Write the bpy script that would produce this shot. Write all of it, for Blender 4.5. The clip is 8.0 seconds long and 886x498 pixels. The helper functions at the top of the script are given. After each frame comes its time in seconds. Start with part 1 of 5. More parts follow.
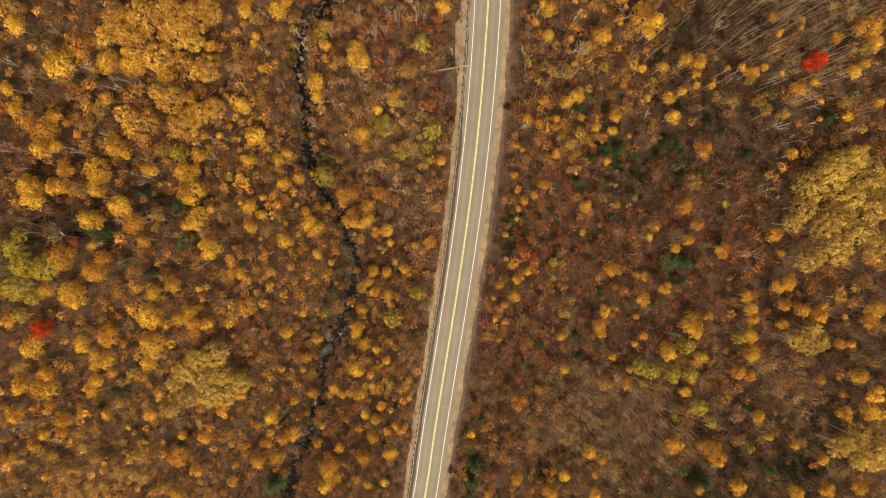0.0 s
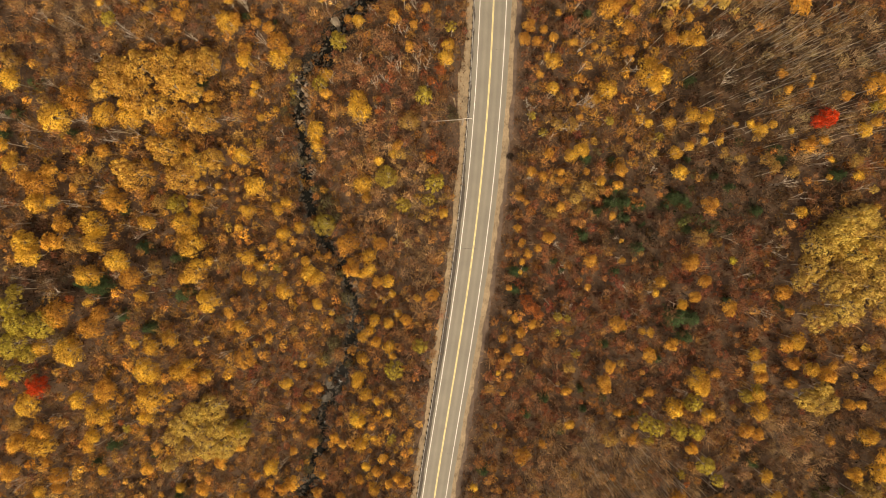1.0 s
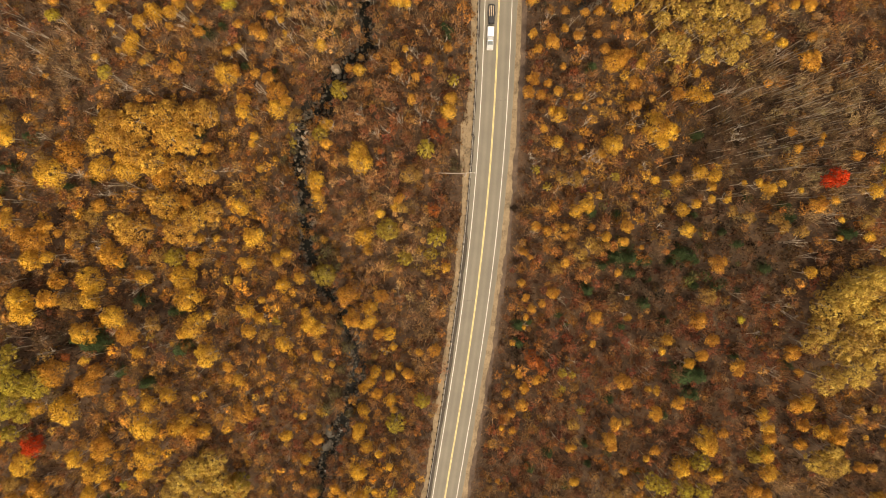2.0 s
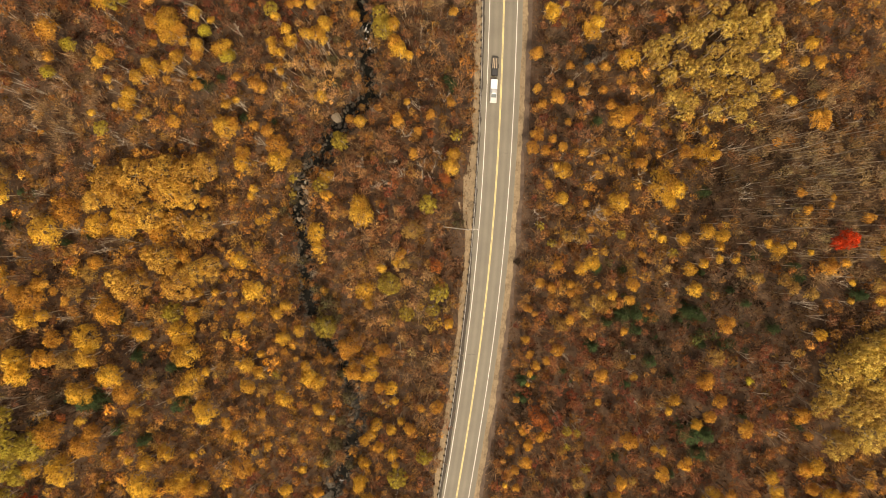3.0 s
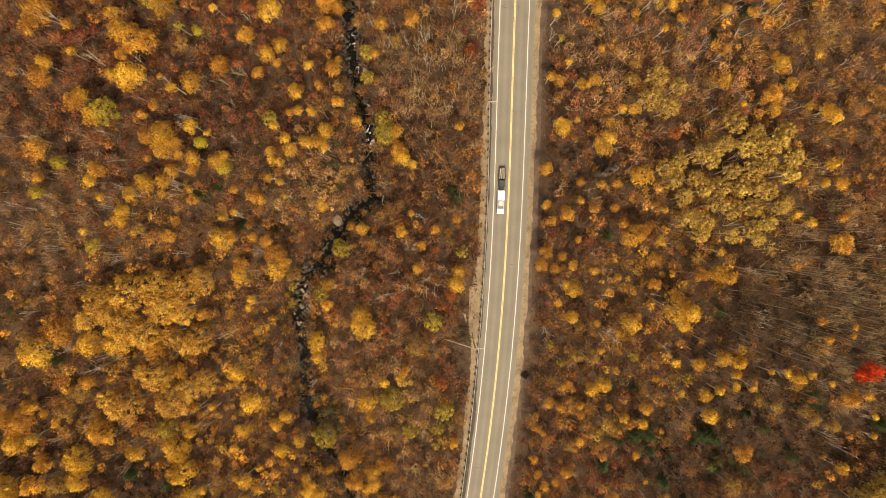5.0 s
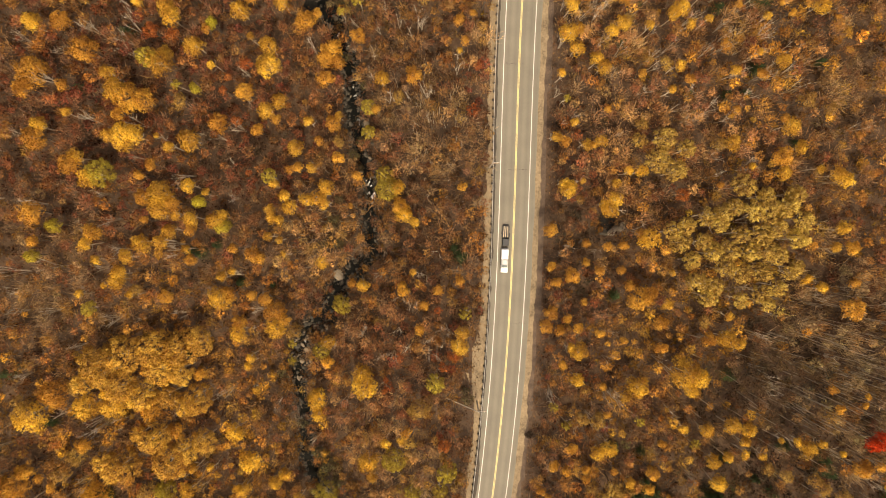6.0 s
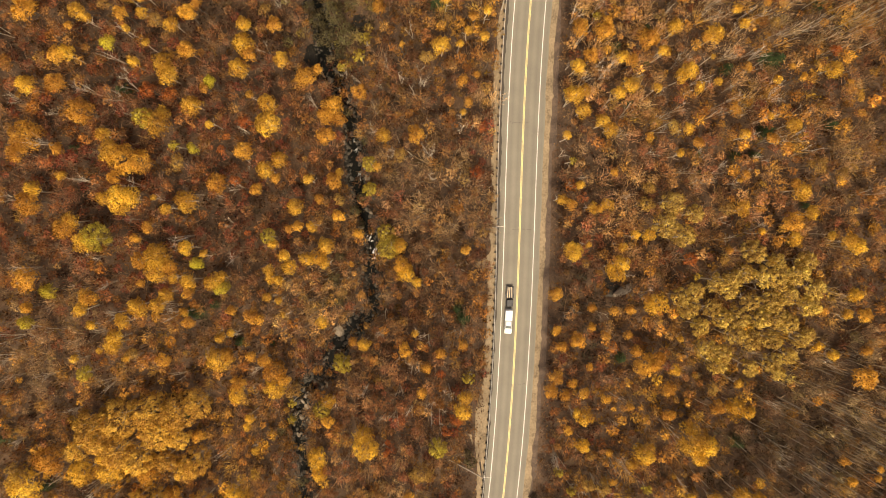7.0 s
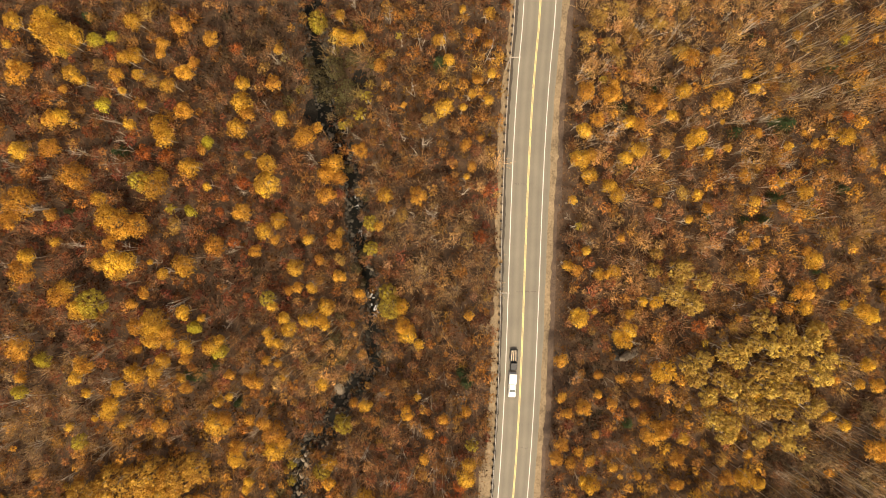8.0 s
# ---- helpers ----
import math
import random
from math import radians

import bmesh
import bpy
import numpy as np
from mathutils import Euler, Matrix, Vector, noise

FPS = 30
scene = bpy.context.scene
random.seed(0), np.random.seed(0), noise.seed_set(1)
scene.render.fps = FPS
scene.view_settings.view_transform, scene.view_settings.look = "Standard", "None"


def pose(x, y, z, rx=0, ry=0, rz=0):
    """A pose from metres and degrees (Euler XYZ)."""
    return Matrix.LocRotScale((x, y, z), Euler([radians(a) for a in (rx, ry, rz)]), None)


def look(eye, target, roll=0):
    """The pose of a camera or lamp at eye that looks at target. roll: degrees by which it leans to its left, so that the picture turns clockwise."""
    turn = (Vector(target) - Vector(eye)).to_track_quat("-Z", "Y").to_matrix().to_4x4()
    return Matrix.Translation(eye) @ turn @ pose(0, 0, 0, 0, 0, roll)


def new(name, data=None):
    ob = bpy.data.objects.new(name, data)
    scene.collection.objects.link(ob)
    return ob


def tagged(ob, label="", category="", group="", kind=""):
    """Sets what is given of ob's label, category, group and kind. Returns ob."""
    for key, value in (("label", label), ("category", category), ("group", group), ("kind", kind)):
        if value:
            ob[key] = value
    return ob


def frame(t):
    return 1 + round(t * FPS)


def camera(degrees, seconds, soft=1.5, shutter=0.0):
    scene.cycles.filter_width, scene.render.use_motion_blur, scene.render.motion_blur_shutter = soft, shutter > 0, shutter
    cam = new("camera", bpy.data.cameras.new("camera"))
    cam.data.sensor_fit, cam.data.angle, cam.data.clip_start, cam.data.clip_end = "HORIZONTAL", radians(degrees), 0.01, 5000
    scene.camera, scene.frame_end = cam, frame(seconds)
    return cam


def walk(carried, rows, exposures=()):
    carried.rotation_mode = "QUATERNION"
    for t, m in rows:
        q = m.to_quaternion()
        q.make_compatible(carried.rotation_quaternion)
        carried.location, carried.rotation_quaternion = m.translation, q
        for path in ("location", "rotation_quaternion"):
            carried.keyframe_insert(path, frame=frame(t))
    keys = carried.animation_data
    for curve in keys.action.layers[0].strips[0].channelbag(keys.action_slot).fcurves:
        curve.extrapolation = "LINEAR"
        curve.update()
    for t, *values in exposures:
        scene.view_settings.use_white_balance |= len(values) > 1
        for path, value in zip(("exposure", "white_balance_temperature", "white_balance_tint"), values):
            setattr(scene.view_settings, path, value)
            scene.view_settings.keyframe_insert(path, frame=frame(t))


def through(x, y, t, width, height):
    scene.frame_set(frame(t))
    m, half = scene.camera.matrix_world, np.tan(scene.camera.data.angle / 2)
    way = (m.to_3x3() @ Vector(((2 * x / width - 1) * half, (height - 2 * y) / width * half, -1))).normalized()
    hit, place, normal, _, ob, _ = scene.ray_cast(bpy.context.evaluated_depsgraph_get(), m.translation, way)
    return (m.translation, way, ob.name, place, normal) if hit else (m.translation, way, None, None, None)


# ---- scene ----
# ---- camera and its flight: straight down, ahead and slowly sinking ----
cam = camera(70.0, 8.0, soft=1.0, shutter=0.2)
METRES, EYE, TILT = 165.0, 175.0, -92.0
ROWS = [(t, -0.0301 * t / 8, 0.1374 * t / 8, 0.6809 * t / 8) for t in (0.0, 0.5, 1.0, 1.5, 3.0, 3.5, 4.0, 4.5, 6.0, 6.5, 7.0, 7.5, 8.0)]
walk(cam, [(t, pose(0, 0, EYE, TILT, 0, 0) @ pose(METRES * x, METRES * y, METRES * z, 90, 0, 0)) for t, x, y, z in ROWS],
     exposures=[(0.0, 0.74, 8400, 10), (4.0, 0.79, 8400, 10), (8.0, 0.93, 8400, 10)])

# ---- light: high thin overcast with a weak, wide sun ----
SUN_UP, SUN_ROUND = 60.0, 174.0
world = bpy.data.worlds.new("sky")
scene.world = world
world.use_nodes = True
wn = world.node_tree
sky = wn.nodes.new("ShaderNodeTexSky")
sky.sky_type, sky.sun_disc = "NISHITA", False
sky.sun_elevation, sky.sun_rotation = radians(SUN_UP), radians(SUN_ROUND)
sky.air_density, sky.dust_density, sky.ozone_density = 1.0, 6.0, 1.0
wn.links.new(sky.outputs[0], wn.nodes["Background"].inputs[0])
wn.nodes["Background"].inputs[1].default_value = 0.104
lamp = bpy.data.lights.new("sun", "SUN")
lamp.energy, lamp.angle, lamp.color = 2.1, radians(9), (1.0, 0.95, 0.87)
sun = new("sun", lamp)
sun.matrix_world = look((0, 0, 300), (-math.sin(radians(SUN_ROUND)) * 300 / math.tan(radians(SUN_UP)), -math.cos(radians(SUN_ROUND)) * 300 / math.tan(radians(SUN_UP)), 0))


# ---- materials ----
def material(name, colour, rough=0.8, metal=0.0, vary=0.25, scale=1.0, bump=0.0, fine=12.0):
    """A surface with variation at two scales and fine relief."""
    mat = bpy.data.materials.new(name)
    mat.use_nodes = True
    nt = mat.node_tree
    bsdf = nt.nodes["Principled BSDF"]
    bsdf.inputs["Roughness"].default_value = rough
    bsdf.inputs["Metallic"].default_value = metal
    geo = nt.nodes.new("ShaderNodeNewGeometry")
    big, small = nt.nodes.new("ShaderNodeTexNoise"), nt.nodes.new("ShaderNodeTexNoise")
    big.inputs["Scale"].default_value, small.inputs["Scale"].default_value = scale, scale * fine
    big.inputs["Detail"].default_value, small.inputs["Detail"].default_value = 4.0, 3.0
    mix = nt.nodes.new("ShaderNodeMath")
    mix.operation = "MULTIPLY_ADD"
    mix.inputs[1].default_value = 0.5
    for n in (big, small):
        nt.links.new(geo.outputs["Position"], n.inputs["Vector"])
    half = nt.nodes.new("ShaderNodeMath")
    half.operation = "MULTIPLY"
    half.inputs[1].default_value = 0.5
    nt.links.new(small.outputs["Fac"], half.inputs[0])
    nt.links.new(big.outputs["Fac"], mix.inputs[0])
    nt.links.new(half.outputs[0], mix.inputs[2])
    ramp = nt.nodes.new("ShaderNodeValToRGB")
    c = Vector(colour)
    ramp.color_ramp.elements[0].position, ramp.color_ramp.elements[1].position = 0.3, 0.7
    ramp.color_ramp.elements[0].color = (*(c * (1 - vary)), 1)
    ramp.color_ramp.elements[1].color = (*(c * (1 + vary)), 1)
    nt.links.new(mix.outputs[0], ramp.inputs[0])
    nt.links.new(ramp.outputs[0], bsdf.inputs["Base Color"])
    if bump:
        b = nt.nodes.new("ShaderNodeBump")
        b.inputs["Strength"].default_value, b.inputs["Distance"].default_value = bump, 0.1
        nt.links.new(small.outputs["Fac"], b.inputs["Height"])
        nt.links.new(b.outputs[0], bsdf.inputs["Normal"])
    return mat


def foliage(name, colour=None, vary=0.17, tree=0.16, through=0.34):
    """Leaves that let light through, with their own tone leaf by leaf and tree by tree; with no colour, the mesh's tint."""
    mat = bpy.data.materials.new(name)
    mat.use_nodes = True
    nt = mat.node_tree
    nt.nodes.remove(nt.nodes["Principled BSDF"])
    out = nt.nodes["Material Output"]
    geo, info = nt.nodes.new("ShaderNodeNewGeometry"), nt.nodes.new("ShaderNodeObjectInfo")
    hsv = nt.nodes.new("ShaderNodeHueSaturation")

    def line(source, low, high):
        m = nt.nodes.new("ShaderNodeMapRange")
        m.inputs[3].default_value, m.inputs[4].default_value = low, high
        nt.links.new(source, m.inputs[0])
        return m.outputs[0]

    a = nt.nodes.new("ShaderNodeAttribute")
    a.attribute_name = "tint"
    if colour is None:
        nt.links.new(a.outputs["Color"], hsv.inputs["Color"])
    else:
        own = nt.nodes.new("ShaderNodeMixRGB")
        own.blend_type = "MULTIPLY"
        own.inputs[0].default_value = 1.0
        own.inputs[1].default_value = (*colour, 1)
        nt.links.new(a.outputs["Color"], own.inputs[2])
        nt.links.new(own.outputs[0], hsv.inputs["Color"])
        nt.links.new(line(info.outputs["Random"], 0.5 - 0.006, 0.5 + 0.006), hsv.inputs["Hue"])
    leaf, crown = line(geo.outputs["Random Per Island"], 1 - vary, 1 + vary), line(info.outputs["Random"], 1 - tree, 1 + tree)
    m = nt.nodes.new("ShaderNodeMath")
    m.operation = "MULTIPLY"
    nt.links.new(leaf, m.inputs[0])
    if colour is None:
        m.inputs[1].default_value = 1.0
    else:
        nt.links.new(crown, m.inputs[1])
    nt.links.new(m.outputs[0], hsv.inputs["Value"])
    dif, tra, mix = nt.nodes.new("ShaderNodeBsdfDiffuse"), nt.nodes.new("ShaderNodeBsdfTranslucent"), nt.nodes.new("ShaderNodeMixShader")
    mix.inputs[0].default_value = through
    for n in (dif, tra):
        nt.links.new(hsv.outputs[0], n.inputs["Color"])
    nt.links.new(dif.outputs[0], mix.inputs[1])
    nt.links.new(tra.outputs[0], mix.inputs[2])
    nt.links.new(mix.outputs[0], out.inputs["Surface"])
    return mat


M_LITTER = material("leaf_litter", (0.064, 0.036, 0.019), 0.95, 0, 0.75, 0.35, 1.0, 7)
M_ASPHALT = material("weathered_asphalt", (0.154, 0.138, 0.108), 0.85, 0, 0.16, 0.22, 0.15, 30)
_nt = M_ASPHALT.node_tree
_at, _wave, _mul = _nt.nodes.new("ShaderNodeAttribute"), _nt.nodes.new("ShaderNodeMapRange"), _nt.nodes.new("ShaderNodeMixRGB")
_at.attribute_name = "across"
_sin = _nt.nodes.new("ShaderNodeMath")
_sin.operation = "COSINE"
_nt.links.new(_at.outputs["Fac"], _sin.inputs[0])
_nt.links.new(_sin.outputs[0], _wave.inputs[0])
_wave.inputs[1].default_value, _wave.inputs[2].default_value, _wave.inputs[3].default_value, _wave.inputs[4].default_value = -1, 1, 0.93, 1.07
_mul.blend_type = "MULTIPLY"
_mul.inputs[0].default_value = 1.0
_bs = _nt.nodes["Principled BSDF"]
_old = _bs.inputs["Base Color"].links[0].from_socket
_nt.links.new(_old, _mul.inputs[1])
_nt.links.new(_wave.outputs[0], _mul.inputs[2])
_nt.links.new(_mul.outputs[0], _bs.inputs["Base Color"])
M_TAR = material("dark_patched_asphalt", (0.052, 0.043, 0.034), 0.97, 0, 0.3, 0.8, 0.15, 15)
M_GRAVEL = material("sandy_gravel", (0.195, 0.143, 0.086), 0.95, 0, 0.55, 0.35, 0.8, 8)
M_WHITE = material("white_road_paint", (0.70, 0.68, 0.62), 0.7, 0, 0.10, 2.0, 0.1)
M_YELLOW = material("yellow_road_paint", (0.64, 0.535, 0.225), 0.7, 0, 0.2, 2.0, 0.1)
M_STEEL = material("galvanised_steel", (0.58, 0.56, 0.52), 0.6, 0.25, 0.2, 3.0)
M_POST = material("dark_timber_post", (0.034, 0.027, 0.021), 0.9, 0, 0.3, 4.0)
M_POLE = material("weathered_pole_timber", (0.36, 0.31, 0.25), 0.85, 0, 0.25, 3.0)
M_WATER = material("dark_stream_water", (0.006, 0.006, 0.005), 0.12, 0, 0.4, 0.6, 0.3, 4)
M_WATER.node_tree.nodes["Principled BSDF"].inputs["IOR"].default_value = 1.2
M_WATER.node_tree.nodes["Principled BSDF"].inputs["Specular IOR Level"].default_value = 0.15
# wet stones, and near black for shade painted under shrubs and in a pit
M_BED = material("wet_stream_bed_and_shade", (0.016, 0.014, 0.011), 0.8, 0, 0.6, 0.9, 1.0, 5)
M_BED.node_tree.nodes["Principled BSDF"].inputs["Specular IOR Level"].default_value = 0.12
M_FOAM = material("white_water_foam", (0.75, 0.76, 0.76), 0.6, 0, 0.15, 3.0, 0.5)
M_ROCK = material("grey_boulder_stone", (0.054, 0.046, 0.035), 0.85, 0, 0.7, 1.3, 1.0, 5)
M_ROCK_PALE = material("pale_dry_stone", (0.22, 0.178, 0.128), 0.9, 0, 0.4, 1.7, 1.0, 5)
M_BARK = material("brown_bark", (0.10, 0.075, 0.055), 0.9, 0, 0.35, 5.0)
M_BIRCH = material("pale_birch_bark", (0.56, 0.48, 0.37), 0.8, 0, 0.3, 3.0)
M_STEM = material("grey_brown_stem_bark", (0.50, 0.43, 0.33), 0.85, 0, 0.35, 3.0)
M_VERGE = material("dark_brown_verge", (0.085, 0.057, 0.039), 0.95, 0, 0.6, 0.5, 0.8, 9)
M_BRUSH = foliage("brush_foliage", None, 0.2, 0, 0.34)


# ---- the lie of the land ----
def ease(a, b, v):
    u = np.clip((np.asarray(v, float) - a) / (b - a), 0, 1)
    return u * u * (3 - 2 * u)


def road_x(y):
    """The road's centre line; past the valley's stretch it runs on straight."""
    u = np.clip(np.asarray(y, float), -74, 154) / 100
    x = 2.553 * u**4 - 3.18 * u**3 - 5.895 * u**2 + 13.121 * u + 6.556
    return x + np.where(np.asarray(y) < -74, (np.asarray(y) + 74) * 0.155, 0) + np.where(np.asarray(y) > 154, (np.asarray(y) - 154) * 0.055, 0)


def road_z(y):
    y = np.asarray(y, float)
    u = np.clip(y, -100, 220)
    return -2.51e-4 * u * u + 0.12497 * u - 2.733 + (y - u) * 0.05


BLACK_PATCHES = ((34.2, 84.6, 1.9, 2.4), (-34.4, 139.0, 3.7, 3.2), (-24.6, 146.0, 2.2, 2.6))  # centres and half widths of flat black patches, painted pit shade and pools
STREAM_Y = np.array((-120, -78, -64, -58, -49, -44, -36, -31, -22, -11, -2, 5, 7, 16, 23, 35, 45, 55, 62, 69, 73, 77, 83, 94, 106, 118, 126, 132, 138, 145, 160, 220))
STREAM_X = np.array((-60, -48, -41, -40.5, -37, -37.2, -35, -31.4, -28.6, -25.6, -28.9, -29.5, -33.6, -38, -39.9, -39.9, -41.8, -39.9, -34.4, -29.8, -27, -22, -22.3, -22.1, -25.5, -26.4, -27.9, -30, -33, -33.3, -36, -44))


def stream_x(y):
    return np.interp(y, STREAM_Y, STREAM_X)


def bed_z(y):
    return road_z(y) - 12.0 - 1.6 * ease(20, 130, y)


def wave(x, y):
    return 0.35 * np.sin(0.31 * x + 0.17 * y) * np.sin(0.23 * y - 0.11 * x) + 0.2 * np.sin(0.71 * x - 0.53 * y + 1.3)


def land(x, y):
    """Height of the ground: the road on its bench, the stream's gully below it, and the wooded slopes on both sides."""
    x, y = np.asarray(x, float), np.asarray(y, float)
    d, base = x - road_x(y), road_z(y)
    s = stream_x(y) - road_x(y)
    bed = bed_z(y) - base - 0.5
    right = (0.24 - 0.13 * ease(38, 80, y)) * np.clip(d - 8, 0, 260)
    shelf = -9 - 6 * np.exp(-((y - 40) / 14) ** 2)
    gully = bed * ease(0, 1, np.clip((shelf - d) / np.maximum(shelf - s - 1.5, 1.0), 0, 1))
    far = s - d - 2.5
    left = bed + (0.36 - 0.085 * ease(-5, 35, y) + 0.035 * np.exp(-(((y - 42) / 16) ** 2))) * np.clip(far, 0, 260) + 0.9 * ease(0, 3, far)
    h = np.where(d > 0, right, np.where(far > 0, left, gully))
    rough = ease(8, 14, np.abs(d)) * ease(1.5, 5, np.abs(far + 2.5))
    return base + h + wave(x, y) * rough - 0.06 * (np.abs(d) < 7.5)


# ---- mesh helpers ----
def mesh_of(name, verts, faces, mats):
    me = bpy.data.meshes.new(name)
    me.from_pydata([tuple(map(float, v)) for v in verts], [], faces)
    for m in mats if isinstance(mats, (list, tuple)) else [mats]:
        me.materials.append(m)
    return me


def big_mesh(name, verts, side, mat, tint=None, normals=None):
    """A mesh of loose triangles or quads from an array of corners, side corners to a face."""
    verts = np.ascontiguousarray(verts, np.float32).reshape(-1, 3)
    n = len(verts)
    me = bpy.data.meshes.new(name)
    me.vertices.add(n)
    me.vertices.foreach_set("co", verts.ravel())
    me.loops.add(n)
    me.loops.foreach_set("vertex_index", np.arange(n, dtype=np.int32))
    me.polygons.add(n // side)
    me.polygons.foreach_set("loop_start", np.arange(0, n, side, dtype=np.int32))
    if tint is not None:
        a = me.attributes.new("tint", "FLOAT_COLOR", "POINT")
        a.data.foreach_set("color", np.ascontiguousarray(np.concatenate([tint, np.ones((n, 1))], 1), np.float32).ravel())
    if normals is not None:
        a = me.attributes.new("custom_normal", "FLOAT_VECTOR", "POINT")
        a.data.foreach_set("vector", np.ascontiguousarray(normals, np.float32).ravel())
    me.materials.append(mat)
    me.update(calc_edges=True)
    return me


def unit(v):
    return v / np.maximum(np.linalg.norm(v, axis=-1, keepdims=True), 1e-9)


def facing(tri, out, smooth):
    """Triangles wound to face along out, and their soft leaf-mass normals, one to a corner."""
    flat = unit(np.cross(tri[:, 1] - tri[:, 0], tri[:, 2] - tri[:, 0]))
    back = (flat * out).sum(1) < 0
    tri = np.where(back[:, None, None], tri[:, ::-1], tri)
    flat = np.where(back[:, None], -flat, flat)
    return tri, np.repeat(unit(out * smooth + flat * (1 - smooth)), 3, 0)


def ribbon(name, ys, left, right, lift, mat):
    """A strip along the road between two offsets (functions of y) from its centre line."""
    verts, faces = [], []
    for i, y in enumerate(ys):
        a, b = left(y) if callable(left) else left, right(y) if callable(right) else right
        z = float(road_z(y)) + lift
        verts += [(float(road_x(y)) + a, y, z), (float(road_x(y)) + b, y, z)]
        if i:
            faces.append((2 * i - 2, 2 * i - 1, 2 * i + 1, 2 * i))
    me = mesh_of(name, verts, faces, mat)
    across = me.attributes.new("across", "FLOAT", "POINT")
    across.data.foreach_set("value", [(v[0] - float(road_x(v[1]))) * 3.7 for v in verts])
    return new(name, me)


def part(name, me, parent, label=""):
    ob = new(name, me)
    ob.parent = parent
    return tagged(ob, label)


def prism(points, radii, sides=6):
    """Verts and faces of a bent, tapered limb along points."""
    verts, faces = [], []
    for i, (p, r) in enumerate(zip(points, radii)):
        q = points[min(i + 1, len(points) - 1)] - points[max(i - 1, 0)]
        a = q.orthogonal().normalized()
        b = q.cross(a).normalized()
        for k in range(sides):
            w = 2 * math.pi * k / sides
            verts.append(p + (a * math.cos(w) + b * math.sin(w)) * r)
        if i:
            for k in range(sides):
                faces.append(((i - 1) * sides + k, (i - 1) * sides + (k + 1) % sides, i * sides + (k + 1) % sides, i * sides + k))
    n = len(points)
    faces.append(tuple(range((n - 1) * sides, n * sides)))
    return verts, faces


def join(pieces):
    verts, faces = [], []
    for v, f in pieces:
        k = len(verts)
        verts += v
        faces += [tuple(i + k for i in g) for g in f]
    return verts, faces


def box(cx, cy, cz, sx, sy, sz):
    v = [Vector((cx + sx / 2 * a, cy + sy / 2 * b, cz + sz / 2 * c)) for a in (-1, 1) for b in (-1, 1) for c in (-1, 1)]
    return v, [(0, 1, 3, 2), (4, 6, 7, 5), (0, 4, 5, 1), (2, 3, 7, 6), (0, 2, 6, 4), (1, 5, 7, 3)]


# ---- ground, road, shoulders ----
def spread(a, b, step):
    core = np.arange(a, b + 0.01, step)
    out = np.cumsum(np.geomspace(step * 2, 600, 14))
    return np.concatenate([a - out[::-1], core, b + out])


gx, gy = spread(-135, 150, 1.5), spread(-100, 205, 1.5)
GX, GY = np.meshgrid(gx, gy)
GZ = land(GX, GY)
idx = np.arange(GX.size).reshape(GX.shape)
quads = np.stack([idx[:-1, :-1], idx[:-1, 1:], idx[1:, 1:], idx[1:, :-1]], -1).reshape(-1, 4)
ground = new("ground", mesh_of("ground", np.stack([GX, GY, GZ], -1).reshape(-1, 3), [tuple(map(int, q)) for q in quads], M_LITTER))
for p in ground.data.polygons:
    p.use_smooth = True
tagged(ground, "brown leaf litter on a wooded valley floor", "ground", kind="structure")

LINE = 3.43
ROAD_Y = [float(v) for v in np.concatenate([np.arange(-300, -100, 4.0), np.arange(-100, 200, 0.6), np.arange(200, 420, 4.0)])]
def wob(y, k, a):
    """An uneven edge along the road."""
    return a * 1.6 * (noise.noise(Vector((0.12 * y, 9.1 * k, 0))) + 0.7 * noise.noise(Vector((0.5 * y, 4.3 * k, 7))) + 0.45 * noise.noise(Vector((1.7 * y, 2.7 * k, 3))))



road = tagged(ribbon("road", ROAD_Y, lambda y: -LINE - 1.75, lambda y: LINE + 1.4 + wob(y, 1, 0.09), 0.03, M_ASPHALT), "weathered grey asphalt two-lane road", "road", kind="structure")
tagged(ribbon("shoulder_east", ROAD_Y, LINE + 0.9, lambda y: LINE + 2.75 + wob(y, 3, 0.35), -0.01, M_GRAVEL), "sandy gravel shoulder beside the road", "shoulder", kind="structure")
tagged(ribbon("shoulder_west", ROAD_Y, lambda y: -LINE - 3.25 - 3.0 * math.exp(-((y - 50) / 6) ** 2) - 3.5 * math.exp(-((y + 22) / 1.3) ** 2) - 3.5 * math.exp(-((y - 89) / 1.6) ** 2) - 1.5 * math.exp(-((y - 124) / 1.5) ** 2) + wob(y, 5, 0.32), -LINE - 1.6, -0.01, M_GRAVEL), "sandy gravel verge behind the guardrail", "shoulder", kind="structure")
tagged(ribbon("road_edge_west", ROAD_Y, -LINE - 1.72, lambda y: -LINE - 1.25 + wob(y, 8, 0.12), 0.034, M_TAR), "dark narrow strip along the guardrail foot", "road edge", kind="structure")
for y0, y1 in ((-110, 32), (126, 166)):
    tagged(ribbon("patch_west", [float(v) for v in np.arange(y0, y1, 1.0)], lambda y: -LINE - 1.72, lambda y: -LINE - 1.6 + (1.0 if y0 < 0 else 0.35) * float(ease(y0, y0 + 8, y) * (1 - ease(y1 - 8, y1, y))) + wob(y, 2, 0.12), 0.036, M_TAR), "dark tarred strip along the road edge", "patch", kind="structure")
tagged(ribbon("verge_east", ROAD_Y, LINE + 2.2, lambda y: LINE + 5.2 + wob(y, 6, 0.5), -0.03, M_VERGE), "dark brown verge strip along the wood", "verge", kind="structure")
